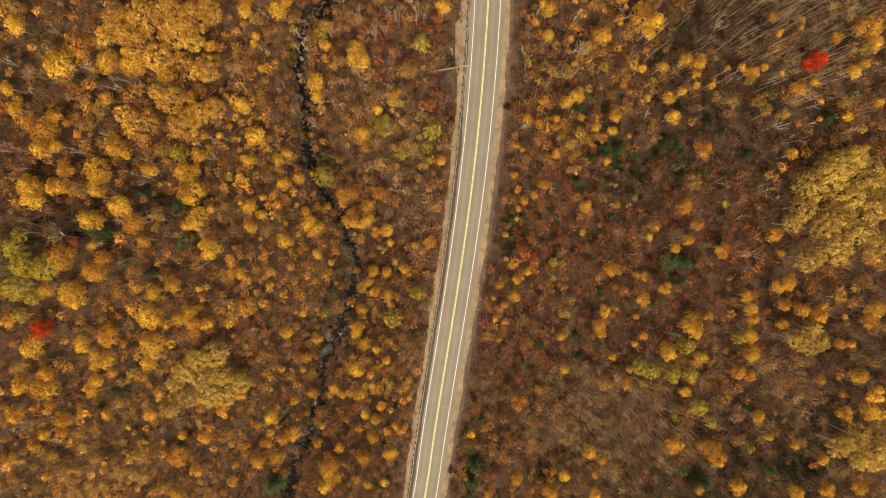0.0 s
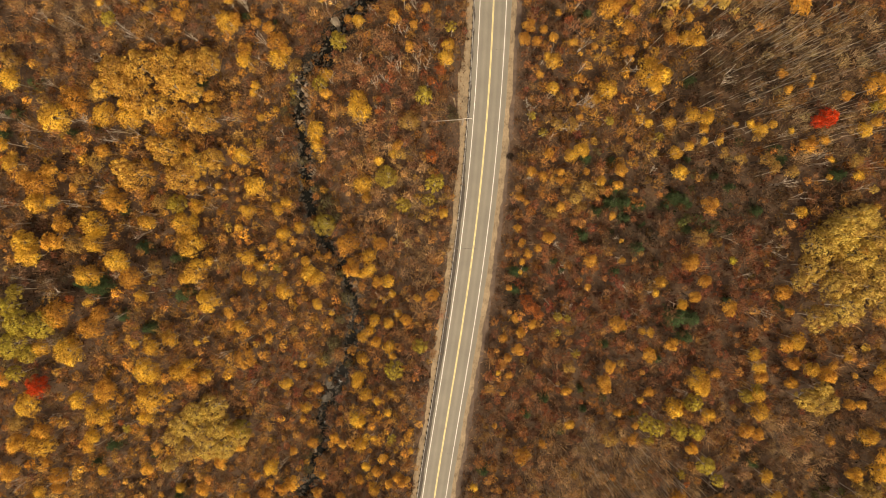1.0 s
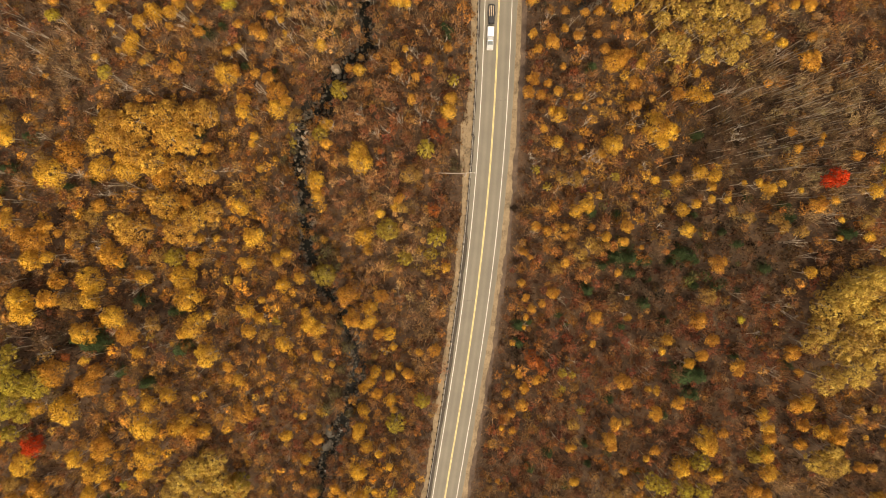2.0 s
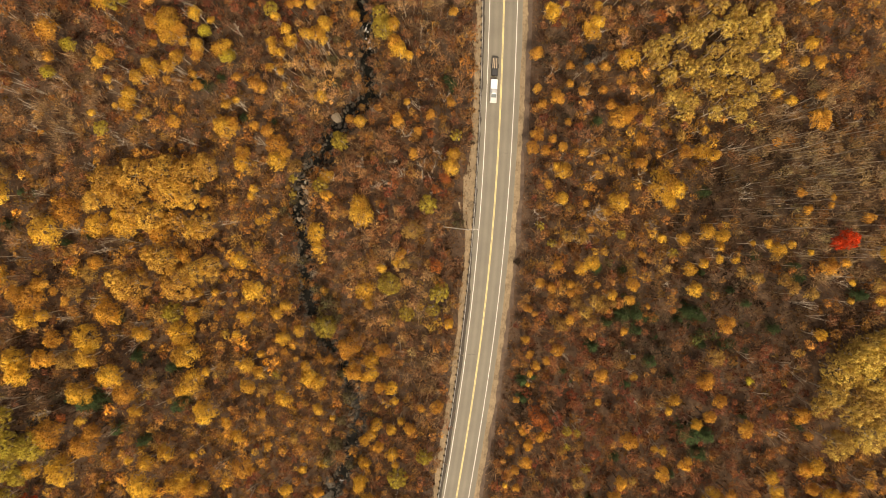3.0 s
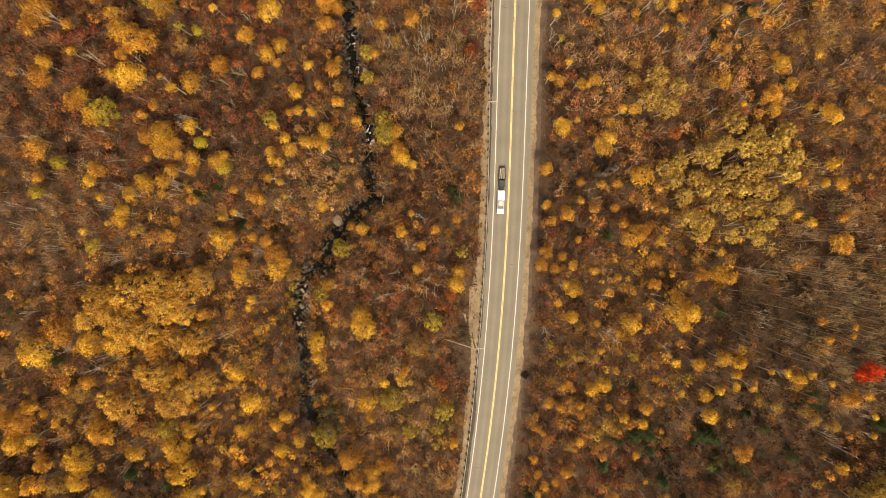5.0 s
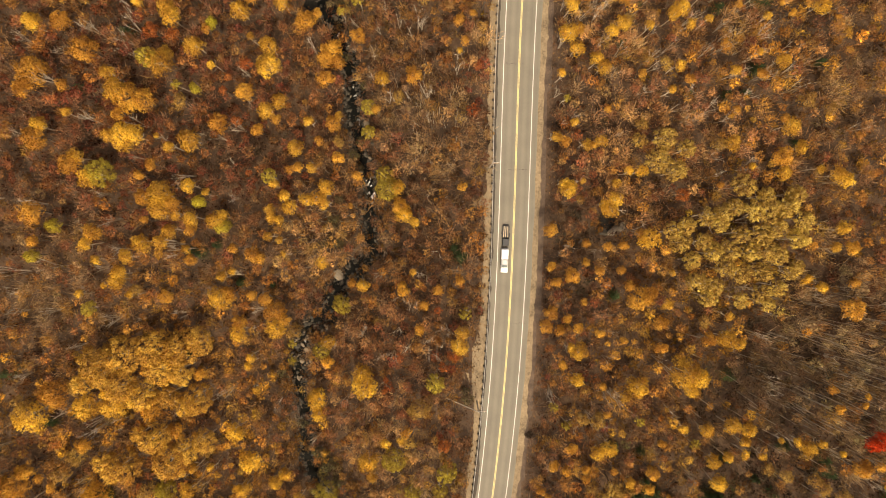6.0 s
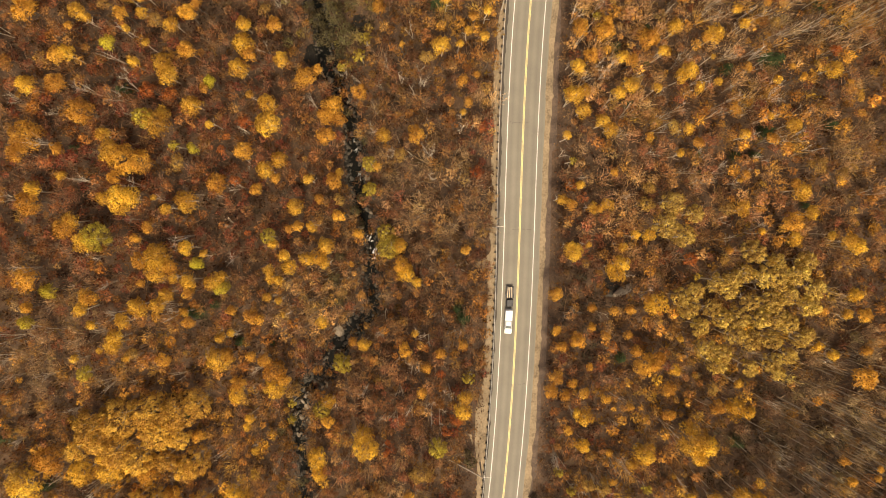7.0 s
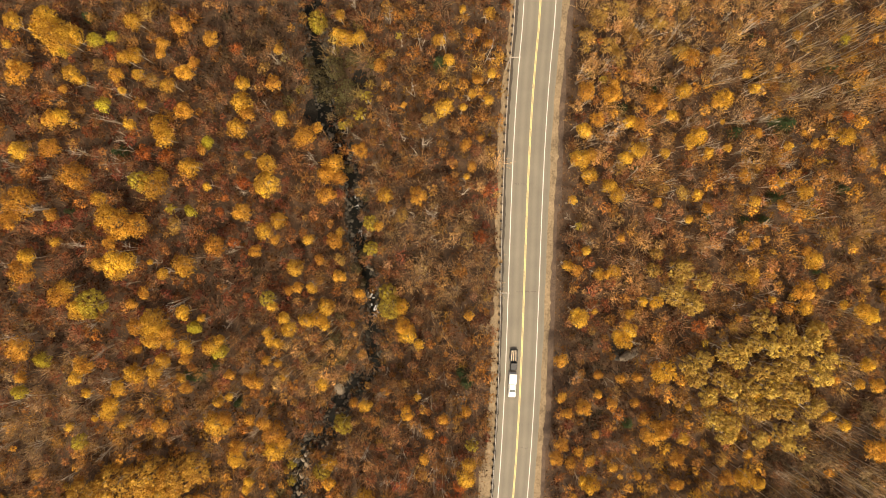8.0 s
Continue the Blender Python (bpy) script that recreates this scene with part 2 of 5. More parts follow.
tagged(ribbon("gutter", ROAD_Y, -LINE - 1.72, lambda y: -LINE - 1.2 + wob(y, 8, 0.2), 0.033, M_TAR), "dark leaf-stained asphalt edge below the guardrail", "road edge", kind="structure")
tagged(ribbon("edge_line_west", ROAD_Y, -LINE - 0.06, -LINE + 0.06, 0.04, M_WHITE), "white painted edge line on the asphalt", "road marking", kind="structure")
tagged(ribbon("edge_line_east", ROAD_Y, LINE - 0.06, LINE + 0.06, 0.04, M_WHITE), "white painted edge line on the asphalt", "road marking", kind="structure")
for side in (-1, 1):
    tagged(ribbon("centre_line", ROAD_Y, 0.1 + 0.12 * side - 0.065, 0.1 + 0.12 * side + 0.065, 0.04, M_YELLOW), "yellow painted centre line on the asphalt", "road marking", kind="structure")

for k, y in enumerate((121.0, 97.0, 60.5, 8.0, -52.0)):
    cy, cx = y, -LINE + 0.3 + (k % 3) * 1.4
    left, right = [], []
    for j in range(14):
        x, q = cx + j * 0.34, cy + 0.35 * noise.noise(Vector((j * 0.6, k * 3.0, 0)))
        left.append((float(road_x(y)) + x, q - 0.022, float(road_z(q)) + 0.034))
        right.append((float(road_x(y)) + x, q + 0.022, float(road_z(q)) + 0.034))
    tagged(new("crack", mesh_of("crack", left + right, [(j, j + 1, 15 + j, 14 + j) for j in range(13)], M_TAR)), "dark sealed crack across the asphalt", "road crack", kind="structure")

# ---- the stream ----
def bank(y, k):
    """Half width of the water on one side, broken by stones and pools."""
    v = 1.6 + 1.3 * noise.noise(Vector((0.21 * y, 5.0 * k, 0))) + 0.9 * noise.noise(Vector((0.9 * y, 3.0 * k, 4)))
    v += 0.9 * math.exp(-((y + 35) / 5) ** 2) + 2.3 * math.exp(-((y - 72.5) / 4) ** 2) + 1.5 * math.exp(-((y - 137) / 5) ** 2) + 1.5 * math.exp(-((y - 62) / 6) ** 2) - 0.45 * math.exp(-((y - 95) / 14) ** 2) - 0.75 * math.exp(-((y - 49) / 8) ** 2) - 0.5 * math.exp(-((y + 12) / 10) ** 2)
    return min(max(v + 0.7 * noise.noise(Vector((2.3 * y, 8.0 * k, 1))), 0.4), 3.8)


wverts, wfaces = [], []
wys = np.arange(-118, 215, 0.5)
for i, y in enumerate(wys):
    for k in range(5):
        off = (k / 2 - 1) * bank(y, 1 if k < 2 else 2)
        wverts.append((float(stream_x(y)) + off, y, float(bed_z(y)) - 0.15 + 0.03 * math.sin(2.3 * y + 3 * k)))
    if i:
        wfaces += [((i - 1) * 5 + k, (i - 1) * 5 + k + 1, i * 5 + k + 1, i * 5 + k) for k in range(4)]
# the bed ribbon runs past the water to paint shade under bank shrubs
bverts, bfaces = [], []
for i, y in enumerate(wys):
    for k in range(9):
        side = 1 if k < 4 else 2
        off = (k / 4 - 1) * (bank(y, side) * 0.7 + 1.6 + 1.4 * math.exp(-((y - 62) / 7) ** 2) + 2.4 * noise.noise(Vector((0.4 * y, 2.0 * side, 11))))
        x = float(stream_x(y)) + off
        bverts.append((x, y, float(land(x, y)) + 0.05))
    if i:
        bfaces += [((i - 1) * 9 + k, (i - 1) * 9 + k + 1, i * 9 + k + 1, i * 9 + k) for k in range(8)]
tagged(new("stream_bed", mesh_of("stream_bed", bverts, bfaces, M_BED)), "wet dark stones and silt of the stream bed, bank shade painted in", "stream bed", kind="structure")
water = tagged(new("water", mesh_of("water", wverts, wfaces, M_WATER)), "dark clear water of a rocky mountain stream", "stream", kind="structure")
for p in water.data.polygons:
    p.use_smooth = True


def lump(seed, flat=0.65, detail=2, mat=M_ROCK):
    """A worn, uneven boulder of about one metre across."""
    bm = bmesh.new()
    bmesh.ops.create_icosphere(bm, subdivisions=detail, radius=0.5)
    off = Vector((seed * 7.1, seed * 3.3, 0))
    for v in bm.verts:
        n = noise.noise(v.co * 2.2 + off) * 0.45 + noise.noise(v.co * 5.0 + off) * 0.14
        v.co *= 1 + n
        v.co.x *= 1.25
        v.co.z = max(v.co.z * flat, -0.2)
    me = bpy.data.meshes.new("boulder")
    bm.to_mesh(me)
    bm.free()
    me.materials.append(mat)
    return me


ROCKS = [lump(k, 0.5 + 0.08 * k) for k in range(5)]
PALE_ROCKS = [lump(k + 9, 0.5, mat=M_ROCK_PALE) for k in range(3)]
rrng = random.Random(11)


def boulder(x, y, size, label="grey weathered boulder in the stream bed", lift=0.0, group="stream boulders", pale=False):
    ob = new("boulder", PALE_ROCKS[rrng.randrange(3)] if pale else ROCKS[rrng.randrange(5)])
    ob.matrix_basis = pose(x, y, max(float(land(x, y)), float(bed_z(y)) - 0.32 if abs(x - float(stream_x(y))) < 4 else -99) + 0.14 * size + lift, rrng.uniform(-35, 35), rrng.uniform(-35, 35), rrng.uniform(0, 360)) @ Matrix.Diagonal((size, size * rrng.uniform(0.5, 1), size * rrng.uniform(0.8, 1.1), 1))
    return tagged(ob, label, "boulder", group)


boulder(-35.0, -33.1, 4.2, "large flat grey boulder splitting the stream")
boulder(-36.0, -38.0, 3.0, "upright pale grey boulder in dark water")
boulder(-31.0, 71.6, 3.0, "broad pale grey slab beside a dark pool", pale=True)
boulder(36.4, 83.0, 3.6, "pale grey slab beside a dark hollow in the wood", group="wood boulders", pale=True, lift=0.3)
boulder(33.2, 82.6, 2.4, "dark mossy boulder in a hollow of the wood", group="wood boulders")
for y, n, reach in ((-44, 8, 3), (-33, 5, 3.5), (-20, 9, 3), (-6, 12, 3.4), (5, 10, 3), (34, 12, 3.2), (46, 44, 3.6), (54, 48, 4.0), (-12, 12, 3), (61, 10, 4), (66, 8, 3.5), (78, 4, 2.6), (84, 4, 2.6), (95, 5, 2.6), (106, 6, 2.8), (116, 7, 2.8), (130, 5, 3), (-60, 9, 3), (-68, 6, 3)):
    for k in range(n):
        by = y + rrng.uniform(-5, 5)
        dry = rrng.random() < (0.55 if 43 < by < 68 else 0.25)
        boulder(float(stream_x(by)) + rrng.uniform(-reach, reach), by, rrng.choice((0.4, 0.5, 0.7, 0.9, 1.2) if dry else (0.5, 0.6, 0.8, 0.9, 1.1, 1.4)), "pale dry stone among wet dark ones" if dry else "grey weathered boulder in the stream bed", pale=dry)


# flat black patches: painted pit shade below the slab in the wood, two dark pools beside the willows on the stream
for cx, cy, rx, ry in BLACK_PATCHES:
    hv = [(cx, cy)] + [(cx + rx * (1 + 0.4 * noise.noise(Vector((k * 0.9, cx, 0)))) * math.cos(k * math.pi / 9), cy + ry * (1 + 0.4 * noise.noise(Vector((k * 0.8, cy, 0)))) * math.sin(k * math.pi / 9)) for k in range(18)]
    tagged(new("black_patch", mesh_of("black_patch", [(x, y, float(land(x, y)) + 0.08) for x, y in hv], [(0, 1 + k, 1 + (k + 1) % 18) for k in range(18)], M_BED)), "flat black patch painted for pit shade and dark pools", "hollow", kind="structure")

# small wet stones along both banks
SRNG = random.Random(31)
cob = []
for k in range(2300):
    y = SRNG.uniform(-80, 170)
    x = float(stream_x(y)) + SRNG.choice((-1, 1)) * (0.9 + abs(SRNG.gauss(0, 1.5)))
    r, z = SRNG.uniform(0.12, 0.42), max(float(land(x, y)), float(bed_z(y)) - 0.26)
    turn = pose(x, y, z + r * 0.3, 0, 0, SRNG.uniform(0, 360)) @ Matrix.Diagonal((r * SRNG.uniform(1, 1.7), r, r * 0.7, 1))
    v, f = [Vector((0, 0, 1)), Vector((0, 0, -1))] + [Vector((math.cos(a * 1.047), math.sin(a * 1.047), SRNG.uniform(-0.35, 0.35))) for a in range(6)], []
    f = [(0, 2 + a, 2 + (a + 1) % 6) for a in range(6)] + [(1, 2 + (a + 1) % 6, 2 + a) for a in range(6)]
    cob.append(([turn @ q for q in v], f))
tagged(new("stream_stones", mesh_of("stream_stones", *join(cob), M_ROCK)), "small wet grey stones along the stream banks", "stones", kind="stuff")


def foam(x, y, size, seed):
    r = random.Random(seed)
    verts, faces = [], []
    for j in range(11):
        c = Vector((r.gauss(0, 0.45), r.gauss(0, 0.6), 0)) * size
        first = len(verts)
        verts.append(c + Vector((0, 0, 0.06)))
        for k in range(12):
            a, q = 2 * math.pi * k / 12, size * r.uniform(0.03, 0.34)
            verts.append(c + Vector((math.cos(a) * q * 0.5, math.sin(a) * q, 0)))
        faces += [(first, first + 1 + k, first + 1 + (k + 1) % 12) for k in range(12)]
    ob = new("foam", mesh_of("foam", verts, faces, M_FOAM))
    ob.location = (x, y, float(bed_z(y)) - 0.08)
    tagged(ob, "white water tumbling over stones in the stream", "rapids", "rapids", "structure")


for k, (x, y, s) in enumerate(((-21.6, 91.6, 1.3), (-21.3, 89.8, 0.8), (-32.1, -32.8, 0.9), (-36.9, -46.0, 0.5), (-22.4, 94.6, 1.1), (-22.6, 92.2, 0.6), (-25.0, 110.4, 1.0), (-25.9, 116.4, 0.7), (-26.2, 118.6, 0.6), (-39.6, 54.0, 0.7), (-29.8, 131.3, 0.7), (-46.2, -73.3, 0.8))):
    foam(x, y, s * 0.85, k)

# ---- guardrail ----
guardrail = tagged(new("guardrail"), "galvanised steel guardrail on dark timber posts", "guardrail")
rail_d = lambda y: -5.2 - 0.4 * float(ease(75, 120, y))
RAIL = ((0.0, 0.76), (0.06, 0.72), (0.0, 0.64), (0.0, 0.60), (0.06, 0.52), (0.0, 0.46), (-0.01, 0.47), (0.05, 0.53), (-0.012, 0.60), (-0.012, 0.64), (0.05, 0.71), (-0.012, 0.76))
rv, rf = [], []
rys = np.arange(-112, 212, 1.905)
for i, y in enumerate(rys):
    for a, z in RAIL:
        rv.append((float(road_x(y)) + rail_d(y) + 0.2 + a, y, float(road_z(y)) + z))
    if i:
        n = len(RAIL)
        rf += [((i - 1) * n + k, (i - 1) * n + (k + 1) % n, i * n + (k + 1) % n, i * n + k) for k in range(n)]
part("rail", mesh_of("rail", rv, rf, M_STEEL), guardrail, "dull galvanised steel beam")
# posts are oversized and near black, taking in the shade beside them
POST = mesh_of("post", *join([box(-0.02, 0, 0.3, 0.36, 0.42, 1.0), box(0.14, 0, 0.6, 0.12, 0.2, 0.36)]), M_POST)
prng = random.Random(5)
for y in rys:
    ob = part("post", POST, guardrail)
    ob.matrix_basis = pose(float(road_x(y)) + rail_d(y), y, float(road_z(y)), prng.uniform(-2, 2), prng.uniform(-2, 2), 0)


# ---- utility poles ----
def utility_pole(x, y, reach, tall=9.6):
    base = Vector((x, y, float(land(x, y))))
    root = new("utility_pole")
    root.location = base
    tagged(root, "weathered timber utility pole behind the guardrail", "utility pole", "utility poles")
    part("pole", mesh_of("pole", *prism([Vector((0, 0, -0.3)), Vector((0, 0, tall * 0.5)), Vector((0, 0, tall))], [0.19, 0.16, 0.12], 10), M_POLE), root)
    part("crossarm", mesh_of("crossarm", *box(reach / 2 - 0.15, 0.14, tall - 0.35, reach, 0.14, 0.16), M_POLE), root)
    for k in range(3):
        q = reach * (0.3 + 0.32 * k) - 0.15
        part("insulator", mesh_of("insulator", *prism([Vector((q, 0.14, tall - 0.27)), Vector((q, 0.14, tall - 0.18)), Vector((q, 0.14, tall - 0.08))], [0.04, 0.07, 0.03], 8), M_FOAM), root, "pale ceramic insulator")
    return root


pole_a = utility_pole(4.5, 41.1, 2.3)
utility_pole(7.1, 97.5, 2.1)
utility_pole(8.6, 145.6, 2.4)
foot = Vector((-3.2, 42.0, float(land(-3.2, 42.0)) - 0.2)) - pole_a.location
part("brace", mesh_of("brace", *prism([foot, foot.lerp(Vector((0, 0, 9.0)), 0.5), Vector((-0.1, 0, 9.0))], [0.13, 0.12, 0.10], 8), M_POLE), pole_a, "slanting timber brace to the ground")

# ---- pickup and trailer ----
M_CAR = material("white_car_paint", (0.80, 0.80, 0.79), 0.3, 0, 0.03, 1.0)
M_SILVER = material("silver_car_paint", (0.40, 0.40, 0.39), 0.3, 0.2, 0.05, 1.0)
M_GLASS = material("tinted_window_glass", (0.13, 0.15, 0.15), 0.12, 0, 0.1, 1.0)
M_TYRE = material("black_rubber", (0.02, 0.02, 0.02), 0.85, 0, 0.2, 5.0)
M_BLACK = material("black_trailer_steel", (0.03, 0.03, 0.032), 0.6, 0.3, 0.3, 2.0)
M_BOARD = material("pale_sawn_board", (0.42, 0.33, 0.22), 0.8, 0, 0.25, 2.0)
M_LIGHT = material("clear_lamp_lens", (0.75, 0.75, 0.72), 0.1, 0, 0.05, 2.0)
M_RED = material("red_lamp_lens", (0.35, 0.02, 0.02), 0.2, 0, 0.1, 2.0)


def loft(sections):
    """A closed body through rounded cross sections of (y, half width, low z, high z, shoulder)."""
    verts, faces = [], []
    for i, (y, w, lo, hi, r) in enumerate(sections):
        ring = [(-w, lo), (-w, hi - r), (-w + r * 0.35, hi - r * 0.3), (-w + r, hi), (w - r, hi), (w - r * 0.35, hi - r * 0.3), (w, hi - r), (w, lo)]
        verts += [Vector((x, y, z)) for x, z in ring]
        if i:
            faces += [((i - 1) * 8 + k, (i - 1) * 8 + (k + 1) % 8, i * 8 + (k + 1) % 8, i * 8 + k) for k in range(8)]
    n = len(sections)
    return verts, faces + [tuple(range(7, -1, -1)), tuple(range((n - 1) * 8, n * 8))]


def wheels(root, places, radius=0.38):
    tyre = mesh_of("tyre", *prism([Vector((-0.12, 0, 0)), Vector((-0.10, 0, 0)), Vector((0.10, 0, 0)), Vector((0.12, 0, 0))], [radius * 0.9, radius, radius, radius * 0.9], 18), M_TYRE)
    rim = mesh_of("rim", *prism([Vector((-0.125, 0, 0)), Vector((0.125, 0, 0))], [radius * 0.6, radius * 0.6], 12), M_STEEL)
    for x, y in places:
        w = new("wheel")
        w.parent = root
        w.location = (x, y, radius)
        part("tyre", tyre, w)
        part("rim", rim, w, "grey steel rim")


def on_road(root, y, off):
    a = math.degrees(math.atan2(float(road_x(y + 4) - road_x(y - 4)), 8))
    s = math.degrees(math.atan2(float(road_z(y + 4) - road_z(y - 4)), 8))
    root.matrix_basis = pose(float(road_x(y)) + off, y, float(road_z(y)) + 0.035, s, 0, -a) @ Matrix.Diagonal((0.88, 0.95, 0.95, 1))


# the pickup faces down the road, its nose towards smaller y
pickup = tagged(new("pickup_truck"), "silver pickup with a white bed cap, towing a trailer", "pickup truck")
part("body", mesh_of("body", *loft([(-2.95, 0.80, 0.45, 0.80, 0.10), (-2.85, 0.93, 0.38, 1.02, 0.12), (-1.55, 0.97, 0.38, 1.14, 0.14), (-1.45, 0.98, 0.38, 1.16, 0.12), (2.8, 0.98, 0.40, 1.16, 0.08), (2.9, 0.94, 0.45, 1.10, 0.08)]), M_SILVER), pickup)
part("cab", mesh_of("cab", *loft([(-1.82, 0.86, 1.10, 1.15, 0.04), (-0.92, 0.76, 1.10, 1.78, 0.14), (-0.75, 0.76, 1.10, 1.84, 0.14), (0.15, 0.76, 1.10, 1.82, 0.14), (0.38, 0.80, 1.10, 1.70, 0.12)]), M_SILVER), pickup, "silver-grey cab")
part("windscreen", mesh_of("windscreen", [(-0.76, -1.80, 1.19), (0.76, -1.80, 1.19), (0.64, -0.94, 1.80), (-0.64, -0.94, 1.80), (-0.76, -1.78, 1.16), (0.76, -1.78, 1.16), (0.64, -0.92, 1.77), (-0.64, -0.92, 1.77)], [(0, 1, 2, 3), (7, 6, 5, 4), (0, 4, 5, 1), (1, 5, 6, 2), (2, 6, 7, 3), (3, 7, 4, 0)], M_GLASS), pickup, "dark tinted windscreen")
for side in (-1, 1):
    for a, b in ((-0.95, -0.38), (-0.30, 0.22)):
        part("side_window", mesh_of("side_window", *box(side * 0.775, (a + b) / 2, 1.46, 0.05, b - a, 0.42), M_GLASS), pickup, "dark tinted glass")
    part("headlight", mesh_of("headlight", *box(side * 0.74, -2.90, 0.84, 0.3, 0.12, 0.18), M_LIGHT), pickup, "clear headlamp lens")
    part("tail_light", mesh_of("tail_light", *box(side * 0.88, 2.90, 0.92, 0.12, 0.06, 0.34), M_RED), pickup, "red lamp lens")
    part("door_mirror", mesh_of("door_mirror", *box(side * 1.08, -1.05, 1.22, 0.2, 0.12, 0.2), M_BLACK), pickup, "black door mirror")
part("bed_cover", mesh_of("bed_cover", *loft([(0.42, 0.90, 1.12, 1.74, 0.12), (0.52, 0.92, 1.12, 1.80, 0.12), (2.75, 0.92, 1.12, 1.78, 0.12), (2.85, 0.90, 1.12, 1.66, 0.12)]), M_CAR), pickup, "white fibreglass cap over the bed")
part("front_bumper", mesh_of("front_bumper", *box(0, -2.98, 0.52, 1.86, 0.16, 0.24), M_STEEL), pickup, "grey steel bumper")
part("rear_bumper", mesh_of("rear_bumper", *box(0, 2.97, 0.52, 1.86, 0.14, 0.20), M_STEEL), pickup, "grey steel bumper")
wheels(pickup, [(x, y) for x in (-0.84, 0.84) for y in (-1.95, 1.75)])
on_road(pickup, 75.8, -1.8)

trailer = tagged(new("utility_trailer"), "black open utility trailer hitched behind the pickup", "trailer")
part("deck", mesh_of("deck", *box(0, 0, 0.55, 1.75, 4.8, 0.1), M_BLACK), trailer)
for side in (-1, 1):
    part("side_rail", mesh_of("side_rail", *box(side * 0.88, 0, 0.78, 0.06, 4.8, 0.36), M_BLACK), trailer)
    part("fender", mesh_of("fender", *box(side * 1.02, 0.2, 0.72, 0.22, 1.0, 0.06), M_BLACK), trailer)
part("front_rail", mesh_of("front_rail", *box(0, -2.4, 0.78, 1.75, 0.06, 0.36), M_BLACK), trailer)
part("tailgate", mesh_of("tailgate", *box(0, 2.4, 0.85, 1.75, 0.06, 0.5), M_BLACK), trailer)
part("drawbar", mesh_of("drawbar", *join([prism([Vector((s * 0.6, -2.4, 0.5)), Vector((0, -2.75, 0.48))], [0.05, 0.05], 6) for s in (-1, 1)]), M_BLACK), trailer)
wheels(trailer, [(-1.0, 0.2), (1.0, 0.2)], 0.32)
on_road(trailer, 81.6, -1.72)
crate = tagged(new("storage_box", mesh_of("storage_box", *loft([(-0.82, 0.74, 0, 0.82, 0.08), (-0.78, 0.78, 0, 0.9, 0.08), (0.78, 0.78, 0, 0.9, 0.08), (0.82, 0.74, 0, 0.82, 0.08)]), M_BLACK)), "black storage box at the front of the trailer", "storage box")
crate.matrix_basis = trailer.matrix_basis @ pose(0, -1.5, 0.601)
for k, x in enumerate((-0.55, -0.05, 0.5)):
    board = tagged(new("board", mesh_of("board", *box(0, 0, 0.06, 0.2, 2.7, 0.12), M_BOARD)), "pale sawn board lying on the trailer deck", "board", "boards on the trailer")
    board.matrix_basis = trailer.matrix_basis @ pose(x, 0.95, 0.601, 0, 0, 2 * k - 2)

# ---- trees ----
trng = np.random.default_rng(21)


def leaf_cloud(n, lobes, size, stray=0.06, sprig=0.6):
    """Corners of n leaf clumps on the skins of a crown's lobes; the crown is about one unit in radius."""
    cen = np.array([l[:3] for l in lobes])
    rad = np.array([l[3] for l in lobes])
    pick = trng.choice(len(lobes), n, p=rad**2 / (rad**2).sum())
    way = trng.normal(size=(n, 3))
    way /= np.linalg.norm(way, axis=1)[:, None]
    way[:, 2] = np.where(way[:, 2] < -0.35, -way[:, 2], way[:, 2])
    r = rad[pick] * trng.uniform(0.7, 1.06, n)
    r = np.where(trng.random(n) < stray, r * 1.25, r)
    pos = cen[pick] + way * r[:, None]
    nor = way * 0.5 + trng.normal(size=(n, 3)) * 0.55
    nor /= np.linalg.norm(nor, axis=1)[:, None]
    flat = np.cross(nor, trng.normal(size=(n, 3)))
    flat /= np.linalg.norm(flat, axis=1)[:, None]
    # more than half of the clumps are slim sprays that point outwards and up, the rest lie on the crown's skin
    tuft = (trng.random(n) < sprig)[:, None]
    rise = way * 0.8 + trng.normal(size=(n, 3)) * 0.42 + (0, 0, 0.45)
    rise /= np.linalg.norm(rise, axis=1)[:, None]
    cut = np.cross(rise, trng.normal(size=(n, 3)))
    cut /= np.linalg.norm(cut, axis=1)[:, None]
    a, b = np.where(tuft, rise, flat), np.where(tuft, cut * 0.62, np.cross(nor, flat))
    s = (size * trng.uniform(0.6, 1.3, n))[:, None] / 2
    tip = np.where(tuft, 1.9, 1.3)
    out = np.stack([pos + a * s * tip, pos - a * s * 0.8 + b * s, pos - a * s * 0.8 - b * s], 1)
    out, nor = facing(out, unit(way * 0.7 + unit(pos) * 0.6 + (0, 0, 0.3)), 0.62)
    lobe = trng.uniform(0.6, 1.3, len(lobes))[pick]
    tint = np.stack([lobe, lobe * (0.75 + 0.25 * lobe), lobe], 1)
    return out, np.repeat(tint, 3, 0), nor


def round_lobes(k, spread, r):
    """Lobes of a rounded crown: a core and k bulges round and over it."""
    out = [(0, 0, -0.05, 0.62)]
    for i in range(k):
        w = i * 2.399 + trng.uniform(-0.4, 0.4)
        up = 1 - (i + 0.5) / k * 1.35
        q = math.sqrt(max(0, 1 - up * up)) * spread
        out.append((q * math.cos(w), q * math.sin(w), up * spread * 0.85, r * trng.uniform(0.75, 1.25)))
    return out


